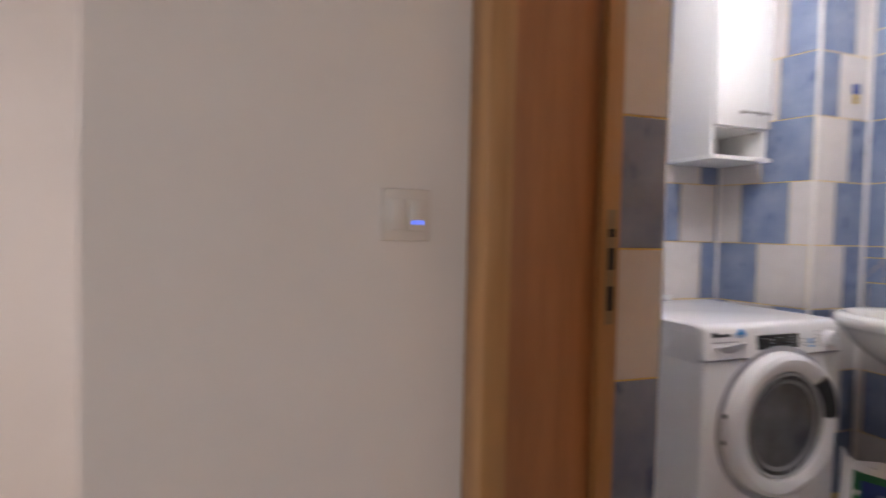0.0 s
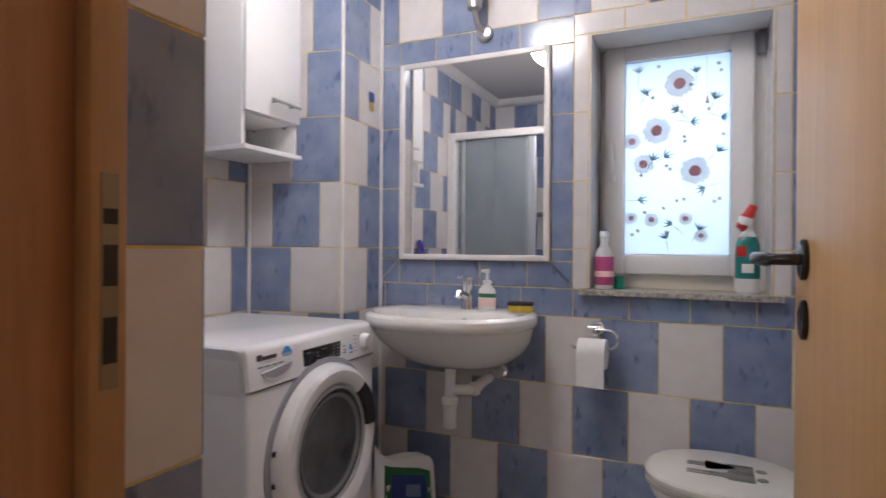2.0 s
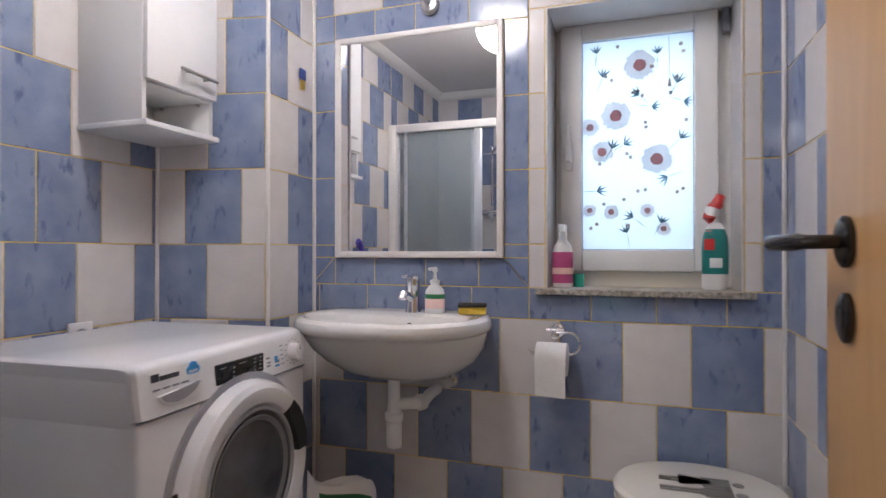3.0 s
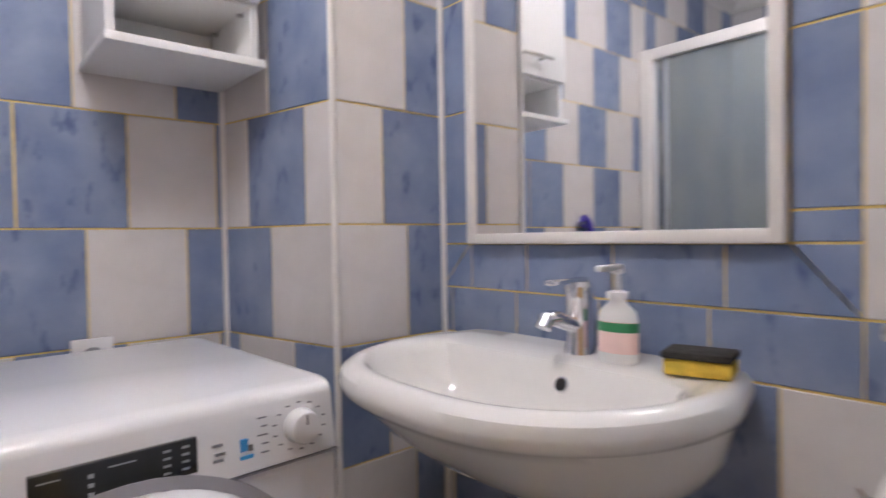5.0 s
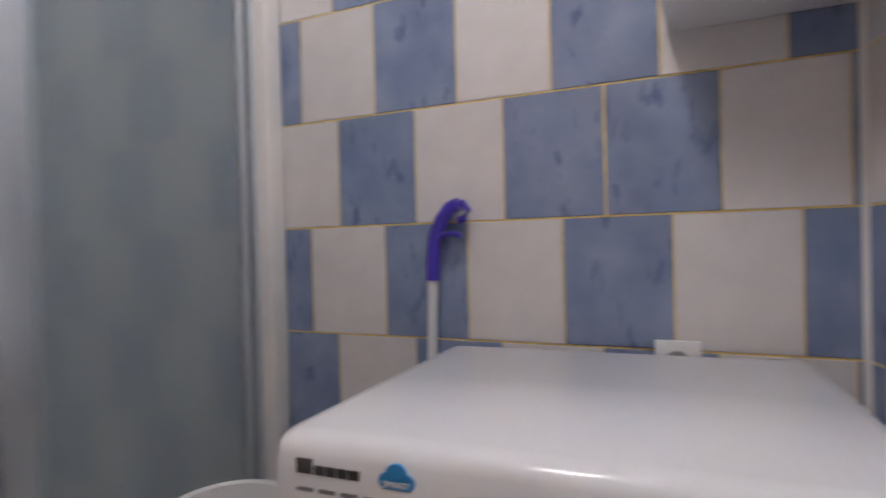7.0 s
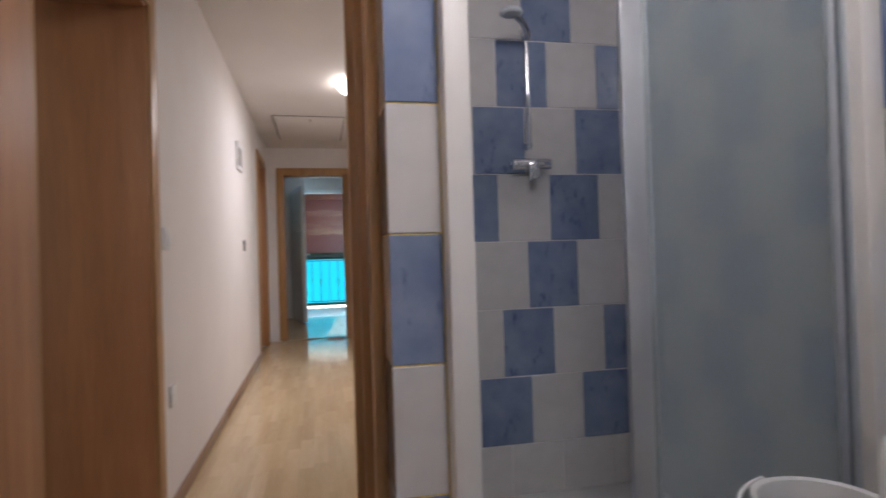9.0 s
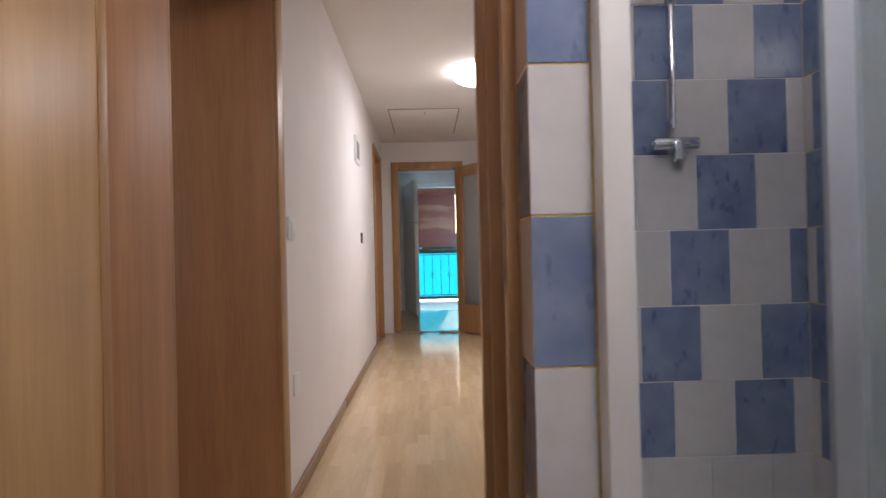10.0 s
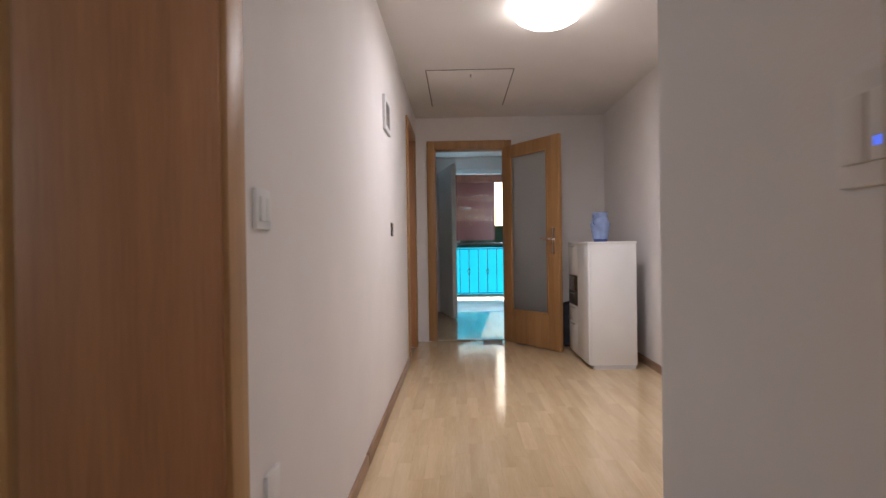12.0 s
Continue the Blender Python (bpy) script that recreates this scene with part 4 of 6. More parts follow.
# ---- washing machine ----
def washer():
    x0, x1, y0, y1, zt = 0.555, 1.160, 0.455, 1.018, 0.750
    t = thing("washing_machine", "white front-loading washing machine with a round glass door", "washing machine", (0.86, 0.75, BF))
    part("body", merge(box_bm((x0, y0 + 0.002, BF + 0.015), (x1, y1, zt - 0.113), 0.012, 3),
                       box_bm((x0 + 0.0005, y0 + 0.020, zt - 0.140), (x1 - 0.0005, y1 - 0.0005, zt - 0.022), 0.004)), ENAMEL, t)
    # top and control panel with a softly rounded front edge
    prof = [(y1, zt - 0.026), (y1, zt - 0.004), (y1 - 0.006, zt), (y0 + 0.040, zt), (y0 + 0.022, zt - 0.003), (y0 + 0.012, zt - 0.009), (y0 + 0.007, zt - 0.020),
            (y0 + 0.004, zt - 0.050), (y0 - 0.004, zt - 0.107), (y0 + 0.012, zt - 0.111), (y0 + 0.02, zt - 0.026)]
    rings = []
    for x, s in ((x0, 0.012), (x0 + 0.006, 0.004), (x0 + 0.02, 0), (x1 - 0.02, 0), (x1 - 0.006, 0.004), (x1, 0.012)):
        rings.append([(x, y + (s if y < y1 - 0.1 else 0), z - (s if z > zt - 0.1 else 0) * 0.6) for y, z in prof])
    part("top_cover", rings_bm(rings), ENAMEL, t)
    def face(z):
        return y0 + 0.004 - 0.008 * ((zt - 0.050) - z) / 0.057

    def panel(name, xa, xb, za, zb, material, thick=0.002, label="", bev=0.0015):
        """A piece lying on the control panel; xa to xb counted from the machine's corner."""
        ym = min(face(za), face(zb))
        return part(name, box_bm((x0 + xa, ym - thick, za), (x0 + xb, ym + 0.006, zb), bev), material, t, label)

    disp = panel("display", 0.216, 0.393, 0.664, 0.711, DARKGLASS, 0.003, "black control display")
    mark = mat("display_mark", (0.30, 0.33, 0.36), 0.4)
    yd = min(face(0.664), face(0.711)) - 0.0036

    def on_display(name, xa, xb, za, zb):
        part(name, box_bm((x0 + xa, yd, za), (x0 + xb, yd + 0.001, zb)), mark, disp)

    for i in range(2):
        for k in range(4):
            on_display("indicator", 0.352 + 0.022 * i, 0.361 + 0.022 * i, 0.672 + 0.0095 * k, 0.675 + 0.0095 * k)
    on_display("display_line", 0.224, 0.246, 0.700, 0.7015)
    on_display("display_line", 0.293, 0.322, 0.700, 0.7015)
    for k in range(3):
        on_display("display_symbol", 0.272, 0.278, 0.671 + 0.011 * k, 0.676 + 0.011 * k)
    for i in range(6):
        panel("button_mark", 0.236 + i * 0.028, 0.248 + i * 0.028, 0.651, 0.6575, GREY, 0.0012, "", 0)
        panel("button_ring", 0.232 + i * 0.028, 0.252 + i * 0.028, 0.6495, 0.6502, GREY, 0.0011, "", 0)
    panel("panel_line", 0.228, 0.402, 0.6450, 0.6460, GREY, 0.0010, "", 0)
    for bx, bz in ((0.414, 0.668), (0.414, 0.688), (0.417, 0.676)):
        panel("button_mark", bx, bx + 0.013, bz, bz + 0.004, GREY, 0.0012, "", 0)
    panel("button_mark", 0.450, 0.468, 0.662, 0.667, SKYBLUE, 0.0012, "", 0)
    panel("button_mark", 0.451, 0.461, 0.673, 0.690, SKYBLUE, 0.0012, "", 0)
    panel("button_mark", 0.462, 0.468, 0.672, 0.680, GREY, 0.0013, "", 0)
    # program dial with its ring of marks
    kx, kz = x0 + 0.541, 0.689
    kf = face(kz)
    for k in range(14):
        a = 2 * math.pi * k / 14 + 0.2
        mx_, mz_ = kx + 0.040 * math.cos(a), kz + 0.034 * math.sin(a)
        panel("program_mark", mx_ - x0 - 0.003, mx_ - x0 + 0.003, mz_ - 0.001, mz_ + 0.001, GREY, 0.0012, "", 0)
    rng = random.Random(7)
    for side in (-1, 1):
        for k in range(5):
            wd = 0.008 + 0.010 * rng.random()
            c = kx - x0 + side * 0.050
            if c + side * wd < 0.598:
                panel("program_text", c - (wd if side < 0 else 0), c + (wd if side > 0 else 0), 0.664 + k * 0.012, 0.666 + k * 0.012, GREY, 0.0012, "", 0)
    knob = part("knob", cyl_bm((kx, kf + 0.004, kz), (kx, kf - 0.024, kz), 0.0265, 0.0235, 36, 0.004), ENAMEL, t, "white program dial")
    part("knob_grip", box_bm((kx - 0.0015, kf - 0.0246, kz + 0.006), (kx + 0.0015, kf - 0.0236, kz + 0.020), 0.0003), GREY, knob)
    # maker's mark as plain bars, small print, sticker
    for xa, wd, h in ((0.034, 0.019, 0.021), (0.0555, 0.012, 0.013), (0.069, 0.012, 0.013), (0.0825, 0.012, 0.013), (0.096, 0.012, 0.013)):
        panel("logo_bar", xa, xa + wd, 0.711, 0.711 + h * 0.75, mat("logo_dark", (0.05, 0.05, 0.06), 0.3), 0.0014, "", 0)
    for k in range(4):
        panel("small_print", 0.036 + k * 0.026, 0.055 + k * 0.026, 0.693, 0.697, GREY, 0.0012, "", 0)
    ys = face(0.712) - 0.0016

    def spot(x, z, r):
        return cyl_bm((x0 + x, ys + 0.004, z), (x0 + x, ys, z), r, n=20)

    sk = part("sticker", merge(spot(0.139, 0.716, 0.0085), spot(0.150, 0.722, 0.012), spot(0.161, 0.716, 0.0085),
                               box_bm((x0 + 0.135, ys, 0.7075), (x0 + 0.165, ys + 0.004, 0.717))), SKYBLUE, t, "blue cloud-shaped sticker")
    text_part("sticker_word", "SMART", 0.0095, Matrix.Translation((x0 + 0.150, ys - 0.0002, 0.7125)) @ Matrix.Rotation(radians(90), 4, "X"), PVC, sk)

    # detergent drawer: half-moon grip with a smiling lower lip; grey paints its hollow's shade
    def moon(xa, xb, zf, zb, depth, n=14):
        top, low = [], []
        for i in range(n + 1):
            f = i / n
            x = x0 + xa + (xb - xa) * f
            top.append((x, zf + 0.010 * f))
            low.append((x, zf + 0.010 * f - (zf - zb) * math.sin(math.pi * min(1, f * 1.0)) ** 0.55))
        loop = top + low[::-1][1:-1]
        ym = face(0.668)
        return rings_bm([[(x, ym + 0.004, z) for x, z in loop], [(x, ym - depth, z) for x, z in loop]])

    dr = part("drawer", moon(0.044, 0.166, 0.681, 0.650, 0.0045), ENAMEL, t, "white detergent drawer front")
    part("drawer_recess", moon(0.049, 0.160, 0.681, 0.657, 0.0052), mat("shade_and_joint_grey", (0.36, 0.36, 0.40), 0.5), dr, "half-moon grip, its shade painted grey")
    part("panel_seam", box_bm((x0 + 0.001, y0 - 0.0005, zt - 0.1135), (x1 - 0.001, y0 + 0.01, zt - 0.111)), MATS["shade_and_joint_grey"], t, "thin joint under the control panel")
    # door
    cx, cz, yf = 0.866, 0.420, y0 + 0.002
    n = 56
    def ring(r, y):
        return [(cx + r * math.cos(2 * math.pi * i / n), y, cz + r * math.sin(2 * math.pi * i / n)) for i in range(n)]
    d = part("door", rings_bm([ring(0.236, yf), ring(0.236, yf - 0.02), ring(0.230, yf - 0.040), ring(0.216, yf - 0.050), ring(0.198, yf - 0.050), ring(0.180, yf - 0.043),
                               ring(0.171, yf - 0.028), ring(0.170, yf)], False), ENAMEL, t, "round white door ring")
    part("door_glass", rings_bm([ring(0.170, yf - 0.026), ring(0.164, yf - 0.036), ring(0.140, yf - 0.030), ring(0.112, yf - 0.016), ring(0.075, yf - 0.006), ring(0.03, yf - 0.002), ring(0.003, yf - 0.001)]),
         mat("drum_glass", (0.085, 0.085, 0.09), 0.06, noise_amt=0.45, scale=7, coat=0.8), d, "dark bulging door glass")
    part("glass_rim", rings_bm([ring(0.174, yf - 0.033), ring(0.171, yf - 0.041), ring(0.163, yf - 0.041), ring(0.161, yf - 0.034)], False), mat("rim_grey", (0.40, 0.41, 0.43), 0.2), d, "grey glass rim")
    part("drum_lip", rings_bm([ring(0.150, yf - 0.0345), ring(0.147, yf - 0.0365), ring(0.136, yf - 0.0305), ring(0.138, yf - 0.0285)], False), mat("lip_grey", (0.20, 0.20, 0.21), 0.25), d, "grey drum lip behind the glass")
    seg = []
    for k in range(11):
        a = radians(3 + 42 * k / 10)
        w = 0.004 * (1 - min(1, min(k, 10 - k) / 2))
        seg.append([(cx + r * math.cos(a), y, cz + r * math.sin(a)) for r, y in ((0.176 + w, yf - 0.052), (0.219 - w, yf - 0.054), (0.224 - w, yf - 0.036), (0.172 + w, yf - 0.034))])
    part("door_grip", rings_bm(seg), BLACK, d, "black door grip")
    for z in (0.386, 0.468):
        part("hinge_slot", box_bm((cx - 0.239, yf - 0.020, z - 0.007), (cx - 0.221, yf - 0.012, z + 0.007), 0.002), BLACK, d)
    # raised ring whose grey stands for the shadow around the door
    part("door_seam", rings_bm([ring(0.254, yf + 0.006), ring(0.254, yf - 0.0072), ring(0.237, yf - 0.0072), ring(0.237, yf + 0.006)], False), MATS["shade_and_joint_grey"], t, "grey ring painting the shade round the door")
    for fx in (x0 + 0.05, x1 - 0.05):
        for fy in (y0 + 0.06, y1 - 0.05):
            part("foot", cyl_bm((fx, fy, BF), (fx, fy, BF + 0.018), 0.02, n=14), BLACK, t)
    return t


# the machine stands a little askew, square to the pipe shaft
wm = washer()
wm.matrix_basis = pose(0.560, 0.462, 0, 0, 0, 2.5) @ Matrix.Scale(1.035, 4, (1, 0, 0)) @ Matrix.Translation((-0.555, -0.455, 0)) @ wm.matrix_basis

# ---- wall cabinet over the machine ----
def wall_cabinet():
    x0, x1, y0, y1, z0, z1 = 0.948, 1.231, 0.866, 1.106, 1.327, 2.02
    t = thing("wall_cabinet", "white wall cabinet with a steel bar handle and open lower shelf", "cabinet", (1.09, 1.10, z0))
    th = 0.016
    for name, a, b in (("side_panel", (x0, y0, z0 + th), (x0 + th, y1, z1)), ("side_panel", (x1 - th, y0, z0 + th), (x1, y1, z1)),
                       ("bottom_shelf", (x0 - 0.006, y0 - 0.022, z0), (x1 + 0.006, y1, z0 + th)), ("shelf", (x0 + th, y0, z0 + 0.126), (x1 - th, y1 - 0.01, z0 + 0.142)),
                       ("top_panel", (x0, y0, z1), (x1, y1, z1 + th)), ("back_panel", (x0 + th, y1 - 0.008, z0 + th), (x1 - th, y1 - 0.002, z1))):
        part(name, box_bm(a, b, 0.0015), MELAMINE, t)
    d = part("door", box_bm((x0 + 0.002, y0 - 0.018, z0 + 0.132), (x1 - 0.002, y0 - 0.001, z1 + th - 0.002), 0.002), MELAMINE, t)
    hb = part("handle", cyl_bm((x0 + 0.10, y0 - 0.046, z0 + 0.185), (x1 - 0.03, y0 - 0.046, z0 + 0.185), 0.0055, n=16, bevel=0.001), STEEL, d, "steel bar handle")
    for x in (x0 + 0.13, x1 - 0.06):
        part("handle_post", cyl_bm((x, y0 - 0.018, z0 + 0.185), (x, y0 - 0.046, z0 + 0.185), 0.005, n=12), STEEL, hb)
    for y in (y0 + 0.04, y1 - 0.05):
        part("shelf_pin", cyl_bm((x1 - th - 0.012, y, z0 + 0.120), (x1 - th, y, z0 + 0.120), 0.004, n=10), STEEL, t)


wall_cabinet()

# ---- sticker on the shaft ----
st = thing("wall_sticker", "small blue and yellow sticker on a white tile", "sticker", (1.515, 0.715, 1.60))
part("blue_field", box_bm((1.500, 0.7115, 1.600), (1.540, 0.7135, 1.640), 0.0006), NAVY, st)
part("yellow_field", box_bm((1.506, 0.7115, 1.562), (1.534, 0.7135, 1.600), 0.0006), GOLD, st)

# ---- squeegee-mop behind the machine ----
mop = thing("mop", "white mop handle with a violet squeeze grip leaning on the tiles", "mop", (0.45, 1.06, BF))
part("pole", cyl_bm((0.448, 1.055, BF), (0.468, 1.086, 0.885), 0.0105, n=16), PVC, mop)
g = part("grip", tube_bm([(0.468, 1.086, 0.875), (0.471, 1.085, 0.93), (0.478, 1.083, 0.970), (0.494, 1.080, 1.003), (0.515, 1.078, 1.027), (0.536, 1.077, 1.034)], 0.0155, 16), VIOLET, mop, "violet plastic grip")
part("trigger", tube_bm([(0.480, 1.078, 0.950), (0.497, 1.074, 0.970), (0.522, 1.072, 0.974), (0.540, 1.072, 0.968)], 0.0065, 12), VIOLET, g)
part("hook", tube_bm([(0.522, 1.077, 1.030), (0.545, 1.077, 1.036), (0.556, 1.077, 1.020), (0.548, 1.077, 1.004), (0.533, 1.077, 1.000)], 0.0085, 12), VIOLET, g)

# ---- socket behind the machine ----
so = thing("wall_socket", "white wall socket above the washing machine", "socket", (0.95, 1.10, 0.74))
part("plate", box_bm((0.912, 1.094, 0.688), (0.990, 1.1035, 0.766), 0.003), PVC, so)
# no hollow: a flat grey disc gives the well's shade
part("well", cyl_bm((0.951, 1.0945, 0.727), (0.951, 1.0925, 0.727), 0.021, n=28), MATS["shade_and_joint_grey"], so)

# ---- detergent bag ----
def detergent():
    t = thing("detergent_bag", "crumpled washing powder bag in white, green and red", "detergent bag", (1.44, 0.53, BF))
    c, hgt = Vector((1.43, 0.50, BF)), 0.29
    rng = random.Random(3)
    n = 24
    rings, fracs = [], (0, 0.04, 0.25, 0.5, 0.72, 0.86, 0.95, 1.0)
    ax = Vector((math.cos(radians(125)), math.sin(radians(125)), 0))
    ay = Vector((-ax.y, ax.x, 0))
    def ringf(f, grow=0.0):
        w, d = 0.125 - 0.01 * f, 0.075 * (1 - f ** 2.2) + 0.006
        out = []
        for i in range(n):
            a = 2 * math.pi * i / n
            ca, sa = math.cos(a), math.sin(a)
            wob = 0.006 * math.sin(5 * a + 9 * f)
            p = c + ax * ((w + grow) * math.copysign(abs(ca) ** 0.6, ca)) + ay * ((d + grow + wob) * math.copysign(abs(sa) ** 0.6, sa))
            p.z += hgt * f + (0.02 * math.sin(3 * a + 1) if f == 1 else 0) + (0.03 * ca * f)
            out.append(p)
        return out
    part("bag", rings_bm([ringf(f) for f in fracs]), PVC, t)
    def patch(f0, f1, i0, i1, material, name, g):
        bm = bmesh.new()
        rr = [ringf(f0 + (f1 - f0) * k / 5, g) for k in range(6)]
        vs = [[bm.verts.new(r[i % n]) for i in range(i0, i1 + 1)] for r in rr]
        for a, b in zip(vs, vs[1:]):
            for k in range(len(a) - 1):
                bm.faces.new((a[k], a[k + 1], b[k + 1], b[k]))
        bmesh.ops.solidify(bm, geom=bm.faces[:], thickness=0.0006)
        part(name, bm, material, t)
    patch(0.30, 0.88, 4, 9, GREEN, "label_top", 0.0015)
    patch(0.03, 0.34, 3, 10, RED, "label_bottom", 0.0017)
    patch(0.46, 0.80, 5, 8, NAVY, "label_swirl", 0.003)
    patch(0.56, 0.70, 6, 7, LBLUE, "label_spot", 0.0045)
    for i in range(4, 9, 2):
        patch(0.12, 0.26, i, i + 1, PVC, "label_word", 0.003)


detergent()

# ---- toilet ----
def toilet():
    t = thing("toilet", "white toilet with a closed cream lid printed with two grey figures", "toilet", (1.385, -0.58, BF))
    cx, yf, yb = 1.385, -0.385, -0.815
    n = 48
    def outl(s, z, back=0.0):
        pts = []
        for i in range(n):
            a = 2 * math.pi * i / n
            y = (yf + yb) / 2 + (yf - yb) / 2 * s * math.sin(a)
            w = 0.185 * s * (abs(math.cos(a)) ** 0.85) * (1.0 if math.sin(a) < 0 else 1.0)
            pts.append((cx + math.copysign(w, math.cos(a)), y + back, z))
        return pts
    part("bowl", rings_bm([outl(0.62, BF, -0.03), outl(0.60, BF + 0.08, -0.03), outl(0.66, BF + 0.18, -0.03), outl(0.88, BF + 0.32, -0.01), outl(0.97, BF + 0.37), outl(0.97, BF + 0.385)]), PORC, t)
    part("seat", rings_bm([outl(1.0, BF + 0.387), outl(1.02, BF + 0.392), outl(1.02, BF + 0.402), outl(1.0, BF + 0.407)]), mat("seat_edge", (0.42, 0.40, 0.36), 0.3), t, "grey seat ring")
    lid = part("lid", rings_bm([outl(1.02, BF + 0.409), outl(1.03, BF + 0.414), outl(1.03, BF + 0.424), outl(1.0, BF + 0.431), outl(0.96, BF + 0.433)]), SEATCREAM, t, "cream lid with grey figures")
    z = BF + 0.4335
    for sx, skirt in ((-0.035, False), (0.035, True)):
        x = cx + sx
        bm = cyl_bm((x, -0.70, z), (x, -0.70, z + 0.0012), 0.015, n=20)
        box_bm((x - 0.022, -0.68, z), (x + 0.022, -0.60, z + 0.0012), 0, 2, bm)
        box_bm((x - 0.033, -0.68, z), (x - 0.025, -0.61, z + 0.0012), 0, 2, bm)
        box_bm((x + 0.025, -0.68, z), (x + 0.033, -0.61, z + 0.0012), 0, 2, bm)
        box_bm((x - 0.016, -0.60, z), (x - 0.003, -0.50, z + 0.0012), 0, 2, bm)
        box_bm((x + 0.003, -0.60, z), (x + 0.016, -0.50, z + 0.0012), 0, 2, bm)
        if skirt:
            b2 = bmesh.new()
            v = [b2.verts.new(p) for p in ((x - 0.012, -0.63, z + 0.0014), (x + 0.012, -0.63, z + 0.0014), (x + 0.036, -0.55, z + 0.0014), (x - 0.036, -0.55, z + 0.0014))]
            b2.faces.new(v)
            bmesh.ops.solidify(b2, geom=b2.faces[:], thickness=0.001)
            bm = merge(bm, b2)
        part("figure", bm, SEATGREY, lid, "grey pictogram figure", False)
    for x in (cx - 0.075, cx + 0.075):
        part("hinge", box_bm((x - 0.018, -0.835, BF + 0.385), (x + 0.018, -0.79, BF + 0.43), 0.006), STEEL, t, "chrome hinge")


toilet()

# ---- things on the window sill ----
def spray():
    at = (1.665, -0.205, 0.853)
    t = thing("spray_bottle", "white spray bottle with a crimson label", "spray bottle", at)
    part("bottle", lathe_bm([(0.030, 0), (0.034, 0.006), (0.034, 0.115), (0.028, 0.14), (0.014, 0.16), (0.013, 0.175), (0.001, 0.176)], at, 28, 0.75, 1.0), PVC, t)
    part("label", lathe_bm([(0.0345, 0.015), (0.035, 0.016), (0.035, 0.118), (0.0345, 0.119)], at, 28, 0.75, 1.0), PINK, t)
    part("label_patch", lathe_bm([(0.0352, 0.045), (0.0356, 0.046), (0.0356, 0.065), (0.0352, 0.066)], at, 28, 0.75, 1.0), ROSE, t)
    h = part("spray_head", box_bm((at[0] - 0.04, at[1] - 0.012, at[2] + 0.185), (at[0] + 0.03, at[1] + 0.012, at[2] + 0.212), 0.006), mat("clear_plastic", (0.78, 0.82, 0.86), 0.15), t)
    part("neck", cyl_bm((at[0], at[1], at[2] + 0.172), (at[0], at[1], at[2] + 0.187), 0.014, n=18), PVC, h)
    part("trigger", box_bm((at[0] - 0.038, at[1] - 0.006, at[2] + 0.150), (at[0] - 0.028, at[1] + 0.006, at[2] + 0.186), 0.003), MATS["clear_plastic"], h)


spray()
gb = thing("green_cap", "small green plastic cup on the sill", "cup", (1.70, -0.255, 0.853))
part("cup", lathe_bm([(0.016, 0), (0.018, 0.002), (0.020, 0.045), (0.018, 0.045), (0.015, 0.004), (0.001, 0.004)], (1.70, -0.255, 0.853)), mat("green_plastic", (0.02, 0.30, 0.20), 0.3), gb)


def cleaner():
    at = (1.685, -0.675, 0.853)
    t = thing("cleaner_bottle", "teal toilet cleaner bottle with red cap and bent neck", "cleaner bottle", at)
    body = [(0.030, 0.0), (0.036, 0.008), (0.036, 0.13), (0.034, 0.165), (0.024, 0.195)]
    bm = lathe_bm(body + [(0.016, 0.21), (0.001, 0.211)], at, 28, 0.7, 1.05)
    part("bottle", bm, PVC, t)
    part("sleeve", lathe_bm([(0.0362, 0.05), (0.0366, 0.052), (0.0366, 0.13), (0.0346, 0.166), (0.027, 0.190), (0.0255, 0.191)], at, 28, 0.7, 1.05), TEAL, t, "teal printed sleeve")
    part("label_word", box_bm((at[0] - 0.0275, at[1] - 0.018, at[2] + 0.07), (at[0] - 0.0255, at[1] + 0.018, at[2] + 0.10), 0.0005), DRYWHITE, t)
    part("label_red", box_bm((at[0] - 0.0270, at[1] + 0.004, at[2] + 0.125), (at[0] - 0.0245, at[1] + 0.034, at[2] + 0.16), 0.0005), RED, t)
    nk = part("neck", tube_bm([(at[0], at[1] + 0.012, at[2] + 0.185), (at[0], at[1] + 0.018, at[2] + 0.225), (at[0], at[1] + 0.008, at[2] + 0.255), (at[0], at[1] - 0.012, at[2] + 0.275)], 0.019, 18), RED, t, "red shoulder")
    part("collar", tube_bm([(at[0], at[1] + 0.013, at[2] + 0.232), (at[0], at[1] + 0.006, at[2] + 0.258)], 0.0205, 18), PVC, nk)
    part("cap", cyl_bm((at[0], at[1] - 0.004, at[2] + 0.268), (at[0], at[1] - 0.018, at[2] + 0.298), 0.018, 0.014, 20, 0.003), RED, nk, "red cap")


cleaner()

# blind cord in the window
cord = thing("blind_cord", "thin white blind cord with a small tassel", "blind cord", (1.79, -0.565, 1.62))
part("cord", cyl_bm((1.79, -0.545, 1.785), (1.79, -0.548, 1.56), 0.0012, n=6), PVC, cord)
part("tassel", cyl_bm((1.79, -0.548, 1.56), (1.79, -0.548, 1.535), 0.003, 0.006, 10), BUD, cord)

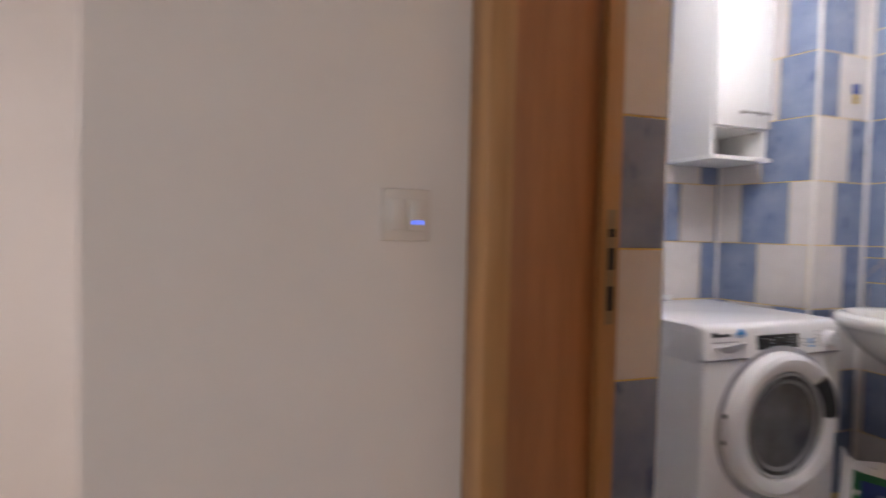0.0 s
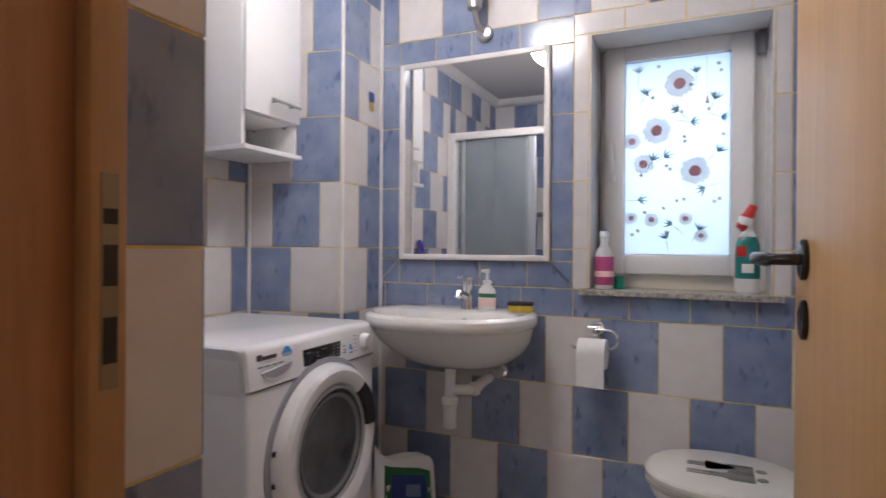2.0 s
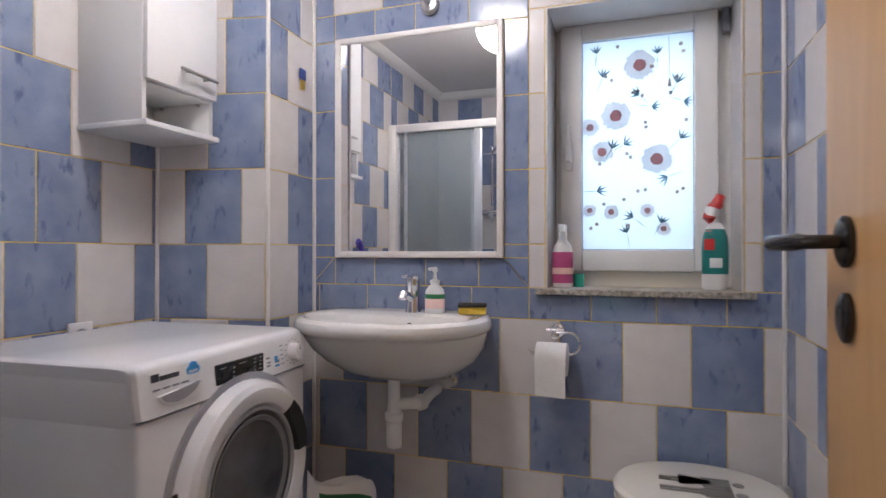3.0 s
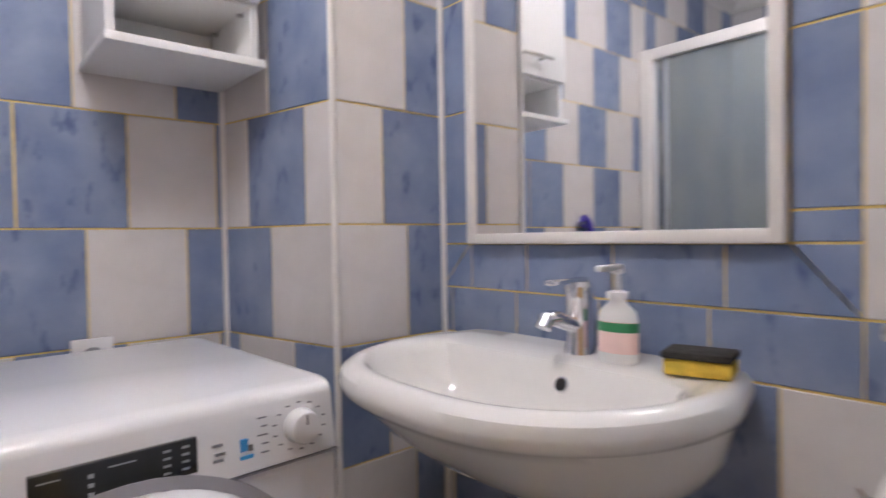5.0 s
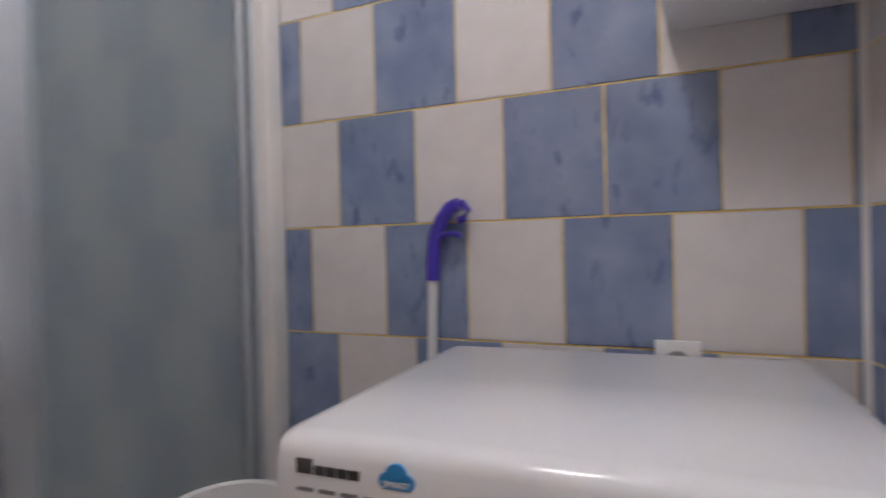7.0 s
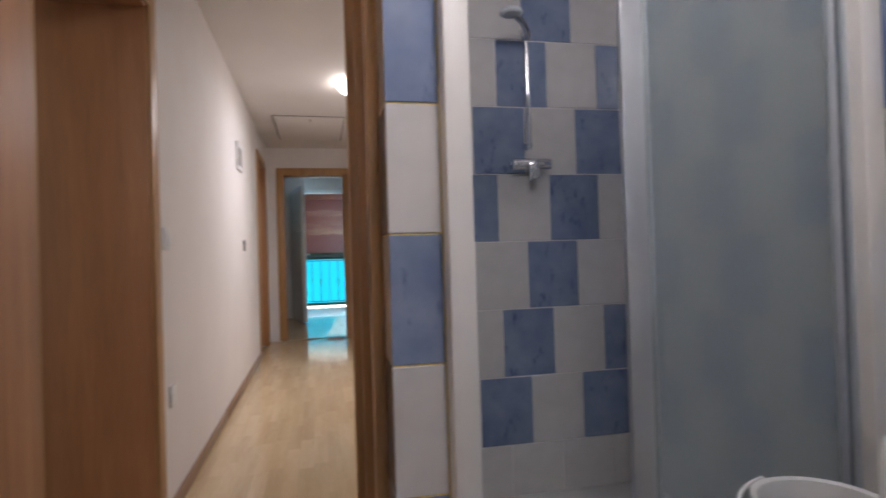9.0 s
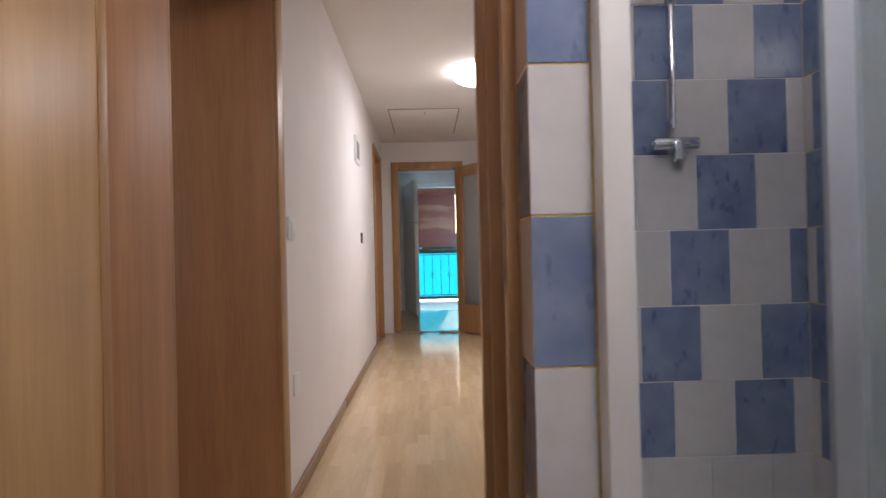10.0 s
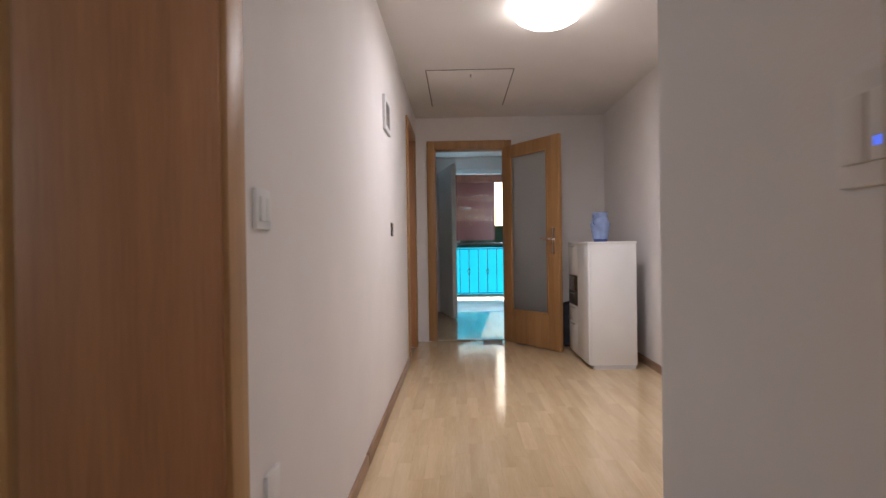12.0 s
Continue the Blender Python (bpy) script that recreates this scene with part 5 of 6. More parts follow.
# ---- shower enclosure ----
def shower():
    t = thing("shower_enclosure", "shower cabin with white frame and frosted sliding doors, half open", "shower", (0.03, 0.62, BF))
    x0, x1, ya, yb, z0, z1 = 0.004, 0.045, 0.106, 1.104, BF + 0.15, 1.80
    part("tray", box_bm((-0.95, 0.152, BF), (0.05, 1.105, BF + 0.15), 0.012), PORC, t, "white shower tray")
    part("wall_profile", box_bm((x0, ya, z0), (x1 + 0.01, ya + 0.05, z1), 0.004), TRIM, t, "white wall profile")
    part("wall_profile", box_bm((x0, yb - 0.055, z0), (x1 + 0.015, yb, z1), 0.004), TRIM, t, "white wall profile")
    part("top_rail", box_bm((x0, ya + 0.05, z1 - 0.05), (x1 + 0.012, yb - 0.055, z1), 0.004), TRIM, t, "white top rail")
    part("bottom_rail", box_bm((x0, ya + 0.05, z0), (x1 + 0.01, yb - 0.055, z0 + 0.03), 0.003), TRIM, t, "white bottom rail")
    for xo, y0, y1, nm in ((0.010, 0.53, 1.05, "fixed_panel"), (0.030, 0.475, 0.99, "sliding_panel")):
        p = part(nm, box_bm((xo + 0.002, y0 + 0.02, z0 + 0.03), (xo + 0.006, y1 - 0.01, z1 - 0.05)), FROST, t, "frosted glass panel", False)
        p.visible_shadow = False
        for y in (y0, y1 - 0.012):
            part("stile", box_bm((xo - 0.004, y, z0 + 0.03), (xo + 0.012, y + (0.05 if y == y0 and nm == "sliding_panel" else 0.02), z1 - 0.05), 0.003), ALU, p, "matt aluminium stile")


shower()
bar = thing("shower_bar", "chrome shower rail with hand shower and mixer", "shower set", (-0.93, 0.66, 1.3))
part("rail", cyl_bm((-0.905, 0.640, 1.33), (-0.905, 0.640, 1.80), 0.010, n=16), CHROME, bar)
for z in (1.35, 1.78):
    part("bracket", cyl_bm((-0.948, 0.640, z), (-0.900, 0.640, z), 0.013, n=16, bevel=0.002), CHROME, bar)
mx = part("mixer", cyl_bm((-0.915, 0.575, 1.283), (-0.915, 0.725, 1.283), 0.021, n=20, bevel=0.004), CHROME, bar)
part("mixer_lever", box_bm((-0.900, 0.634, 1.225), (-0.880, 0.672, 1.290), 0.006), CHROME, mx)
part("outlet", cyl_bm((-0.915, 0.65, 1.265), (-0.915, 0.65, 1.22), 0.011, n=16), CHROME, mx)
for y in (0.59, 0.71):
    part("union", cyl_bm((-0.948, y, 1.283), (-0.915, y, 1.283), 0.017, n=16), CHROME, mx)
part("hand_shower", tube_bm([(-0.90, 0.645, 1.74), (-0.87, 0.635, 1.755), (-0.83, 0.60, 1.775), (-0.80, 0.56, 1.785)], 0.012, 14), CHROME, bar)
part("shower_head", lathe_bm([(0.012, 0.02), (0.036, 0.012), (0.040, 0), (0.034, -0.006), (0.001, -0.007)], (-0.79, 0.545, 1.785), 24), mat("clear_head", (0.75, 0.77, 0.8), 0.15), bar)

# laundry bin by the shower
pail = thing("laundry_bin", "white plastic laundry bin with a wire bail beside the machine", "laundry bin", (0.22, 0.74, BF))
part("body", lathe_bm([(0.001, 0.002), (0.085, 0.0), (0.108, 0.57), (0.115, 0.575), (0.115, 0.585), (0.104, 0.582), (0.083, 0.01), (0.001, 0.01)], (0.22, 0.74, BF), 36), PVC, pail)
part("bail", tube_bm([(0.22 + 0.118 * math.cos(a), 0.74 - 0.02 + 0.118 * math.sin(a), 0.495 + 0.02 * math.sin(a)) for a in [math.pi * (1 + k / 14) for k in range(15)]], 0.004, 8), PVC, pail)

# ---- hall: small fixtures ----
def plate(name, label, category, c, w, h, normal, material=PVC, keys=0, leds=False):
    """A wall plate: c its centre on the wall, normal the wall's outward axis."""
    t = thing(name, label, category, c)
    n = Vector(normal)
    u = Vector((-n.y, n.x, 0))
    up = Vector((0, 0, 1))
    m = Matrix((( u.x, n.x, 0, c[0]), (u.y, n.y, 0, c[1]), (0, 0, 1, c[2]), (0, 0, 0, 1)))
    def p(nm, a, b, mt, bev, lb=""):
        bm = box_bm(a, b, bev)
        bmesh.ops.transform(bm, matrix=m, verts=bm.verts[:])
        bmesh.ops.recalc_face_normals(bm, faces=bm.faces[:])
        return part(nm, bm, mt, t, lb)
    p("frame", (-w / 2, -0.002, -h / 2), (w / 2, 0.008, h / 2), material, 0.003)
    if keys:
        kw = (w - 0.022) / keys
        for k in range(keys):
            p("rocker", (-w / 2 + 0.011 + k * kw + 0.001, 0.004, -h * 0.3), (-w / 2 + 0.011 + (k + 1) * kw - 0.001, 0.013, h * 0.3), material, 0.002)
    if leds:
        for k in (0.012, 0.024):
            p("indicator", (k - 0.0022, 0.0115, -h * 0.18), (k + 0.0022, 0.0133, -h * 0.10), emit("blue_indicator", (0.03, 0.14, 1.0), 1.4), 0, "glowing blue indicator")
    return t, p


plate("light_switch", "white double light switch with two blue indicators", "switch", (-0.517, 0.033, 1.050), 0.084, 0.088, (0, -1, 0), mat("switch_cream", (0.74, 0.70, 0.67), 0.35), 2, True)
plate("hall_switch", "white rocker switch on the hall wall", "switch", (-1.280, HY0 + 0.002, 1.048), 0.085, 0.085, (0, 1, 0), PVC, 2)
t, p = plate("hall_socket", "white wall socket low on the hall wall", "socket", (-1.32, HY0 + 0.002, 0.444), 0.082, 0.082, (0, 1, 0))
# shade of the socket's well, put in as a grey disc
part("well", cyl_bm((-1.32, HY0 + 0.009, 0.444), (-1.32, HY0 + 0.0125, 0.444), 0.022, n=24), MATS["shade_and_joint_grey"], t)
part("rim", lathe_bm([(0.026, 0), (0.028, 0.004), (0.024, 0.006), (0.022, 0.001)], (0, 0, 0), 24), PVC, t)
t.children[-1].data.transform(Matrix.Translation((-1.32, HY0 + 0.010, 0.444)) @ Matrix.Rotation(radians(-90), 4, "X"))
t, p = plate("thermostat", "small dark wall device on the hall wall", "thermostat", (-3.67, HY0 + 0.002, 1.075), 0.07, 0.085, (0, 1, 0), mat("device_dark", (0.10, 0.08, 0.07), 0.4))
p("screen", (-0.026, 0.006, -0.01), (0.026, 0.0095, 0.032), DARKGLASS, 0.001)

# wall ventilator
vt = thing("wall_vent", "white ventilation grille with a dark mesh", "vent", (-3.45, HY0, 1.73))
bm = frame_bm(0, 0.018, -0.13, 0.13, -0.10, 0.10, 0.032, 0.003)
vm = Matrix.Translation((-3.45, HY0, 1.735)) @ Matrix.Rotation(radians(90), 4, "Z")
bmesh.ops.transform(bm, matrix=vm, verts=bm.verts[:])
part("frame", bm, PVC, vt)
bm = box_bm((0.002, -0.096, -0.066), (0.008, 0.096, 0.066))
bmesh.ops.transform(bm, matrix=vm, verts=bm.verts[:])
part("backing", bm, mat("vent_dark", (0.10, 0.09, 0.085), 0.7), vt)
for k in range(11):
    bm = box_bm((0.010, -0.096, -0.062 + k * 0.0122), (0.016, 0.096, -0.057 + k * 0.0122))
    bmesh.ops.transform(bm, matrix=vm, verts=bm.verts[:])
    part("slat", bm, mat("vent_grey", (0.38, 0.36, 0.35), 0.5), vt)

# loft hatch
hatch = thing("loft_hatch", "white loft hatch in the ceiling with a dark joint", "hatch", (-4.9, -0.17, HC))
part("joint", frame_bm(0, 1, 0, 1, 0, 1, 0.01, 0), mat("joint_dark", (0.16, 0.13, 0.12), 0.8), hatch)
bm = box_bm((-5.46, -0.51, HC - 0.003), (-4.36, 0.155, HC - 0.001))
hatch.children[0].data.clear_geometry()
bm.to_mesh(hatch.children[0].data)
bm.free()
part("panel", box_bm((-5.45, -0.50, HC - 0.010), (-4.37, 0.145, HC - 0.003), 0.002), CEIL, hatch)
part("catch", cyl_bm((-4.45, -0.17, HC - 0.010), (-4.45, -0.17, HC - 0.035), 0.006, n=12), STEEL, hatch, "small steel catch")

# skirting
SKIRT = wood("skirting_wood", (0.28, 0.17, 0.11), (0.36, 0.23, 0.15), (0.7, 9, 9), 0.45)
def skirt(a, b, label="grey-brown wooden skirting board"):
    return tagged(mesh_ob("baseboard", box_bm(a, b, 0.004), SKIRT), label, "skirting", "", "structure")


skirt((SDX1 + 0.072, HY0, 0), (-2.60, HY0 + 0.015, 0.06))
skirt((-2.585, HY0, 0), (DX0 - 0.075, HY0 + 0.015, 0.055))
skirt((HX + 0.02, HY1 - 0.015, 0), (-1.003, HY1, 0.06))
skirt((HX, EY1 + 0.07, 0), (HX + 0.015, HY1 - 0.015, 0.06))
skirt((-1.0, 0.020, 0), (-0.404, 0.035, 0.06))

# white cabinet with its jar
def hall_cabinet():
    x0, x1, y0, y1, h = -5.30, -4.53, 0.715, 1.085, 0.985
    t = thing("hall_cabinet", "white cabinet with a grey glass drawer strip against the wall", "cabinet", (-4.9, 0.9, 0))
    part("body", box_bm((x0, y0 + 0.02, 0.03), (x1, y1, h - 0.018), 0.002), MELAMINE, t)
    part("top", box_bm((x0 - 0.004, y0 - 0.004, h - 0.018), (x1 + 0.004, y1 + 0.004, h), 0.002), MELAMINE, t)
    part("plinth", box_bm((x0 + 0.01, y0 + 0.04, 0), (x1 - 0.004, y1 - 0.01, 0.03)), mat("plinth_white", (0.6, 0.6, 0.62), 0.5), t)
    part("door", box_bm((-4.93, y0, 0.035), (x1 - 0.002, y0 + 0.019, h - 0.02), 0.002), MELAMINE, t)
    for z0, z1, mt in ((0.035, 0.30, MELAMINE), (0.305, 0.44, MELAMINE), (0.445, 0.56, BLACK), (0.565, 0.70, DARKGLASS), (0.705, h - 0.02, MELAMINE)):
        d = part("drawer", box_bm((x0 + 0.002, y0, z0), (-4.935, y0 + 0.019, z1), 0.002), mt, t)
        part("pull", box_bm((-5.20, y0 - 0.012, z1 - 0.022), (-5.05, y0, z1 - 0.014), 0.002), STEEL, d)


hall_cabinet()
jar = thing("glass_jar", "pale blue glass jar with a wire clip", "jar", (-4.72, 0.86, 0.985))
part("jar", lathe_bm([(0.048, 0), (0.056, 0.006), (0.058, 0.02), (0.075, 0.11), (0.078, 0.14), (0.066, 0.175), (0.056, 0.19), (0.058, 0.225), (0.062, 0.235), (0.058, 0.236), (0.052, 0.192), (0.07, 0.14), (0.05, 0.01), (0.001, 0.008)],
                      (-4.72, 0.86, 0.986), 28), LBLUE, jar)
part("base_band", lathe_bm([(0.050, 0.001), (0.0575, 0.008), (0.0585, 0.018), (0.0575, 0.022)], (-4.72, 0.86, 0.986), 28), NAVY, jar, "dark blue foot")
part("clip", tube_bm([(-4.66, 0.80, 1.195), (-4.65, 0.785, 1.18), (-4.655, 0.79, 1.13), (-4.66, 0.80, 1.12)], 0.004), NAVY, jar, "blue wire clip")

# dark bag behind the glazed door
bag = thing("dark_bag", "dark soft bag on the floor behind the glazed door", "bag", (-5.62, 0.72, 0))
bm = lathe_bm([(0.11, 0.0), (0.16, 0.02), (0.17, 0.18), (0.15, 0.32), (0.09, 0.40), (0.001, 0.42)], (-5.66, 0.78, 0), 28, 1.0, 0.8)
for v in bm.verts:
    v.co += Vector((1, 0.6, 0.3)) * (noise.noise(v.co * 9) * 0.02)
for v in bm.verts:
    v.co.z = max(v.co.z, 0)
part("body", bm, mat("bag_cloth", (0.03, 0.03, 0.04), 0.8, noise_amt=0.3, scale=20), bag)

# ---- terrace outside the entrance ----
terrace = struct("floor_terrace", (-11.2, -2.2, -0.25), (-8.6, 2.4, -0.03), mat("terrace_tile", (0.62, 0.60, 0.57), 0.5, noise_amt=0.06, scale=5), "pale tiled terrace floor", "floor")
struct("ceiling_terrace", (-11.3, -2.2, 2.36), (-8.75, 2.4, 2.46), mat("roof_boards", (0.22, 0.08, 0.04), 0.7, noise_amt=0.2, scale=8), "reddish boarded terrace roof", "ceiling")
beam = thing("roof_beam", "reddish painted beam under the terrace roof", "beam", (-10.9, 0, 2.2))
part("beam", box_bm((-10.98, -2.2, 2.16), (-10.86, 2.4, 2.36), 0.006), mat("beam_red", (0.22, 0.07, 0.04), 0.6, noise_amt=0.2, scale=10), beam)
rail = thing("balcony_railing", "dark wrought-iron balcony railing", "railing", (-10.75, 0, -0.03))
IRON = mat("wrought_iron", (0.05, 0.05, 0.055), 0.5, 0.3, noise_amt=0.2, scale=30)
part("top_rail", box_bm((-10.775, -2.1, 0.985), (-10.725, 2.3, 1.025), 0.006), IRON, rail)
part("mid_rail", box_bm((-10.765, -2.1, 0.90), (-10.735, 2.3, 0.915)), IRON, rail)
part("bottom_rail", box_bm((-10.765, -2.1, 0.085), (-10.735, 2.3, 0.10)), IRON, rail)
for k in range(24):
    y = -1.95 + k * 0.17
    b = part("baluster", box_bm((-10.756, y - 0.006, 0.10), (-10.744, y + 0.006, 0.90)), IRON, rail)
    if k % 2:
        for s in (-1, 1):
            part("scroll", tube_bm([(-10.75, y, 0.43), (-10.75, y + s * 0.022, 0.47), (-10.75, y + s * 0.028, 0.49), (-10.75, y + s * 0.022, 0.51), (-10.75, y, 0.55)], 0.005, 8), IRON, b)
for y in (-0.62, 0.72):
    part("post", box_bm((-10.775, y - 0.022, -0.03), (-10.725, y + 0.022, 1.02), 0.003), IRON, rail)
net = thing("privacy_net", "bright turquoise privacy net tied behind the railing", "privacy screen", (-10.85, 0, 0))
bm = bmesh.new()
rngn = random.Random(2)
cols = []
for i in range(60):
    y = -2.1 + 4.4 * i / 59
    cols.append([bm.verts.new((-10.83 + 0.012 * math.sin(i * 0.9) + 0.004 * math.sin(k * 1.3 + i), y, 0.06 + 0.125 * k)) for k in range(8)])
for a, b in zip(cols, cols[1:]):
    for k in range(7):
        bm.faces.new((a[k], b[k], b[k + 1], a[k + 1]))
bmesh.ops.solidify(bm, geom=bm.faces[:], thickness=0.002)
NET = translucent("turquoise_net", (0.02, 0.72, 0.95), 0.85)
part("net", bm, NET, net)
blind = thing("bamboo_blind", "reddish bamboo roller blind with light between the slats", "blind", (-10.7, 0, 2.2))
SLAT = translucent("bamboo_slat", (0.20, 0.055, 0.045), 0.2)
rngb = random.Random(5)
z, k = 2.162, 0
while z > 1.08:
    gap = 0.0002 if z > 1.95 or (1.72 < z < 1.80) or z < 1.45 else 0.0002 + 0.0005 * rngb.random()
    h = 0.0105
    part("slat", box_bm((-10.925, -1.6, z - h), (-10.92, 0.42, z)), SLAT, blind, "", False)
    z -= h + gap
    k += 1
for y in (-0.9, -0.15, 0.35):
    part("cord", cyl_bm((-10.915, y, 1.06), (-10.915, y, 2.165), 0.003, n=6), SLAT, blind)
hill = tagged(mesh_ob("backdrop_far", box_bm((-60, -60, -3), (-59, 60, 3)), mat("far_trees", (0.05, 0.08, 0.04), 0.9, noise_amt=0.4, scale=0.8), False),
              "distant dark tree line beyond the terrace", "backdrop", "", "structure")

# ---- laminate planks in the hall ----
plank_meshes = {}
def plank(x0, x1, y0, y1):
    key = (round(x1 - x0, 3), round(y1 - y0, 3))
    if key not in plank_meshes:
        w, d = key
        me = bpy.data.meshes.new("plank")
        bm = box_bm((0.0004, 0.0003, -0.008), (w - 0.0004, d - 0.0003, 0.0), 0)
        bm.to_mesh(me)
        bm.free()
        me.materials.append(PLANK)
        plank_meshes[key] = me
    ob = new("plank", plank_meshes[key])
    ob.location = (x0, y0, 0.0)
    ob.parent = floor_hall
    return ob


rngp = random.Random(11)
PW, PL = 0.0655, 0.42
row = 0
y = -0.70
while y < HY1 - 0.001:
    y2 = min(y + PW, HY1)
    x = -8.55 + PL * rngp.random() * -1
    while x < -0.41:
        xa, xb = max(x, -8.55), min(x + PL, -0.395)
        if y2 > 0.069:
            xb = min(xb, -1.001)
        if xb - xa > 0.03:
            if xa > -6.1 or (-0.8 < y < 1.1):
                plank(xa, xb, y, y2) if xa > -6.0 and y < 0.74 else None
        x += PL
    y = y2
bm = bmesh.new()
rngp = random.Random(12)
for x0, x1, y0, y1 in ((-8.55, -6.0, -0.80, 1.10), (-6.0, -1.001, 0.7415, 1.21), (-2.6, -0.42, -3.6, -0.701)):
    yy = y0
    while yy < y1 - 0.001:
        ye = min(yy + PW, y1)
        xx = x0 - PL * rngp.random()
        while xx < x1:
            a, b = max(xx, x0), min(xx + PL, x1)
            if b - a > 0.01:
                box_bm((a + 0.0004, yy + 0.0003, -0.008), (b - 0.0004, ye - 0.0003, 0.0), 0, 2, bm)
            xx += PL
        yy = ye
rest = mesh_ob("laminate_rest", bm, PLANK, False)
rest.parent = floor_hall
rest["kind"] = "stuff"

# ---- wall tiles ----
tile_meshes = {}


def tile(parent, m, u0, u1, z0, z1, blue):
    """One glazed tile on the plane m (u along the wall, depth outwards, z up)."""
    g = 0.0017
    w, h = round(u1 - u0 - 2 * g, 4), round(z1 - z0 - 2 * g - 0.0004, 4)
    if w < 0.006 or h < 0.006:
        return
    key = (w, h, blue)
    if key not in tile_meshes:
        b = min(0.0014, w / 4)
        x, z = w / 2, h / 2
        vs = [(-x, 0, -z), (x, 0, -z), (x, 0, z), (-x, 0, z), (-x, 0.0012, -z), (x, 0.0012, -z), (x, 0.0012, z), (-x, 0.0012, z),
              (-x + b, 0.0024, -z + b), (x - b, 0.0024, -z + b), (x - b, 0.0024, z - b), (-x + b, 0.0024, z - b)]
        fs = [(8, 9, 10, 11)] + [(i, (i + 1) % 4, (i + 1) % 4 + 4, i + 4) for i in range(4)] + [(i + 4, (i + 1) % 4 + 4, (i + 1) % 4 + 8, i + 8) for i in range(4)]
        me = bpy.data.meshes.new("tile")
        me.from_pydata(vs, [], fs)
        me.materials.append(BLUE if blue else WHITE)
        tile_meshes[key] = me
    ob = new("tile", tile_meshes[key])
    ob.parent = parent
    ob.matrix_basis = m @ Matrix.Translation(((u0 + u1) / 2, 0, (z0 + z1) / 2))
    return ob


def plane(p, q):
    """Plane through p to q (plan points), its normal to the right of the way, into the room."""
    d = Vector((q[0] - p[0], q[1] - p[1], 0))
    L = d.length
    d /= L
    n = Vector((d.y, -d.x, 0))
    return Matrix(((d.x, n.x, 0, p[0]), (d.y, n.y, 0, p[1]), (0, 0, 1, 0), (0, 0, 0, 1))), L


def row_tiles(parent, m, u0, u1, z0, z1, joint, first_blue, seq=None):
    """Alternating tiles from u0 to u1 with a joint at u = joint; first_blue is the colour of the tile just after that joint."""
    k = math.floor((u0 - joint) / C + 1e-6)
    while joint + k * C < u1 - 1e-4:
        a, b = max(u0, joint + k * C), min(u1, joint + (k + 1) * C)
        c = first_blue if k % 2 == 0 else not first_blue
        if seq and k in seq:
            c = seq[k]
        tile(parent, m, a, b, z0, z1, c)
        k += 1


def zrow(k):
    """Bottom of row k; row 1 lies just above the joint at eye height."""
    return Z4 + (k - 1) * R


TOP = BC - 0.002
# north wall, room part: u = x
m, L = plane((0.0, 1.11), (1.238, 1.11))
ROWS_N = {-3: (0.10, True), -2: (0.337, True), -1: (0.41, True), 0: (0.337, True), 1: (0.217, True), 2: (0.32, True), 3: (0.21, True), 4: (0.32, False), 5: (0.21, False)}
for k, (j, c) in ROWS_N.items():
    if k == 1:
        row_tiles(wall_north, m, 0.0, 0.829, zrow(k), zrow(k + 1), j, c)
        tile(wall_north, m, 0.829, 1.030, zrow(k), zrow(k + 1), True)
        tile(wall_north, m, 1.030, 1.222, zrow(k), zrow(k + 1), False)
        tile(wall_north, m, 1.222, 1.238, zrow(k), zrow(k + 1), True)
    else:
        row_tiles(wall_north, m, 0.0, 1.238, max(zrow(k), BF), min(zrow(k + 1), TOP), j, c)
# north wall inside the shower
m, L = plane((-0.953, 1.11), (0.0, 1.11))
for k in range(-3, 6):
    if k == -3:
        for i in range(5):
            tile(wall_north, m, i * C, min((i + 1) * C, L), max(zrow(k), BF), zrow(k + 1), False)
    else:
        row_tiles(wall_north, m, 0, L, zrow(k), min(zrow(k + 1), TOP), 0.04 + 0.1 * (k % 2), k % 2 == 0)
# shower back wall: u runs with y
m, L = plane((-0.956, 0.15), (-0.956, 1.11))
SHOW = {-3: None, -2: (0.44, True), -1: (0.535, True), 0: (0.64, True), 1: (0.735, True), 2: (0.44, True), 3: (0.535, True), 4: (0.64, True), 5: (0.535, False)}
for k, jc in SHOW.items():
    z0, z1 = max(zrow(k), BF), min(zrow(k + 1), TOP)
    if jc is None:
        for i in range(5):
            tile(wall_shower, m, i * C, min((i + 1) * C, L), z0, z1, False)
    else:
        row_tiles(wall_shower, m, 0, L, z0, z1, jc[0] - 0.15, jc[1])
# shower side wall
m, L = plane((-0.004, 0.154), (-0.953, 0.154))
for k in range(-3, 6):
    row_tiles(wall_switch, m, 0, L, max(zrow(k), BF), min(zrow(k + 1), TOP), 0.05 + 0.1 * (k % 2), k % 2 == 0)
# narrow strip beside the door and its reveal
m, L = plane((-0.004, 0.0), (-0.004, 0.107))
m2, L2 = plane((-0.122, 0.004), (-0.002, 0.004))
for k in range(-3, 6):
    z0, z1 = max(zrow(k), BF), min(zrow(k + 1), TOP)
    tile(wall_door_side, m, 0.0, L, z0, z1, k % 2 == 0)
    tile(wall_door_side, m2, 0.0, L2, z0, z1, k % 2 == 1)
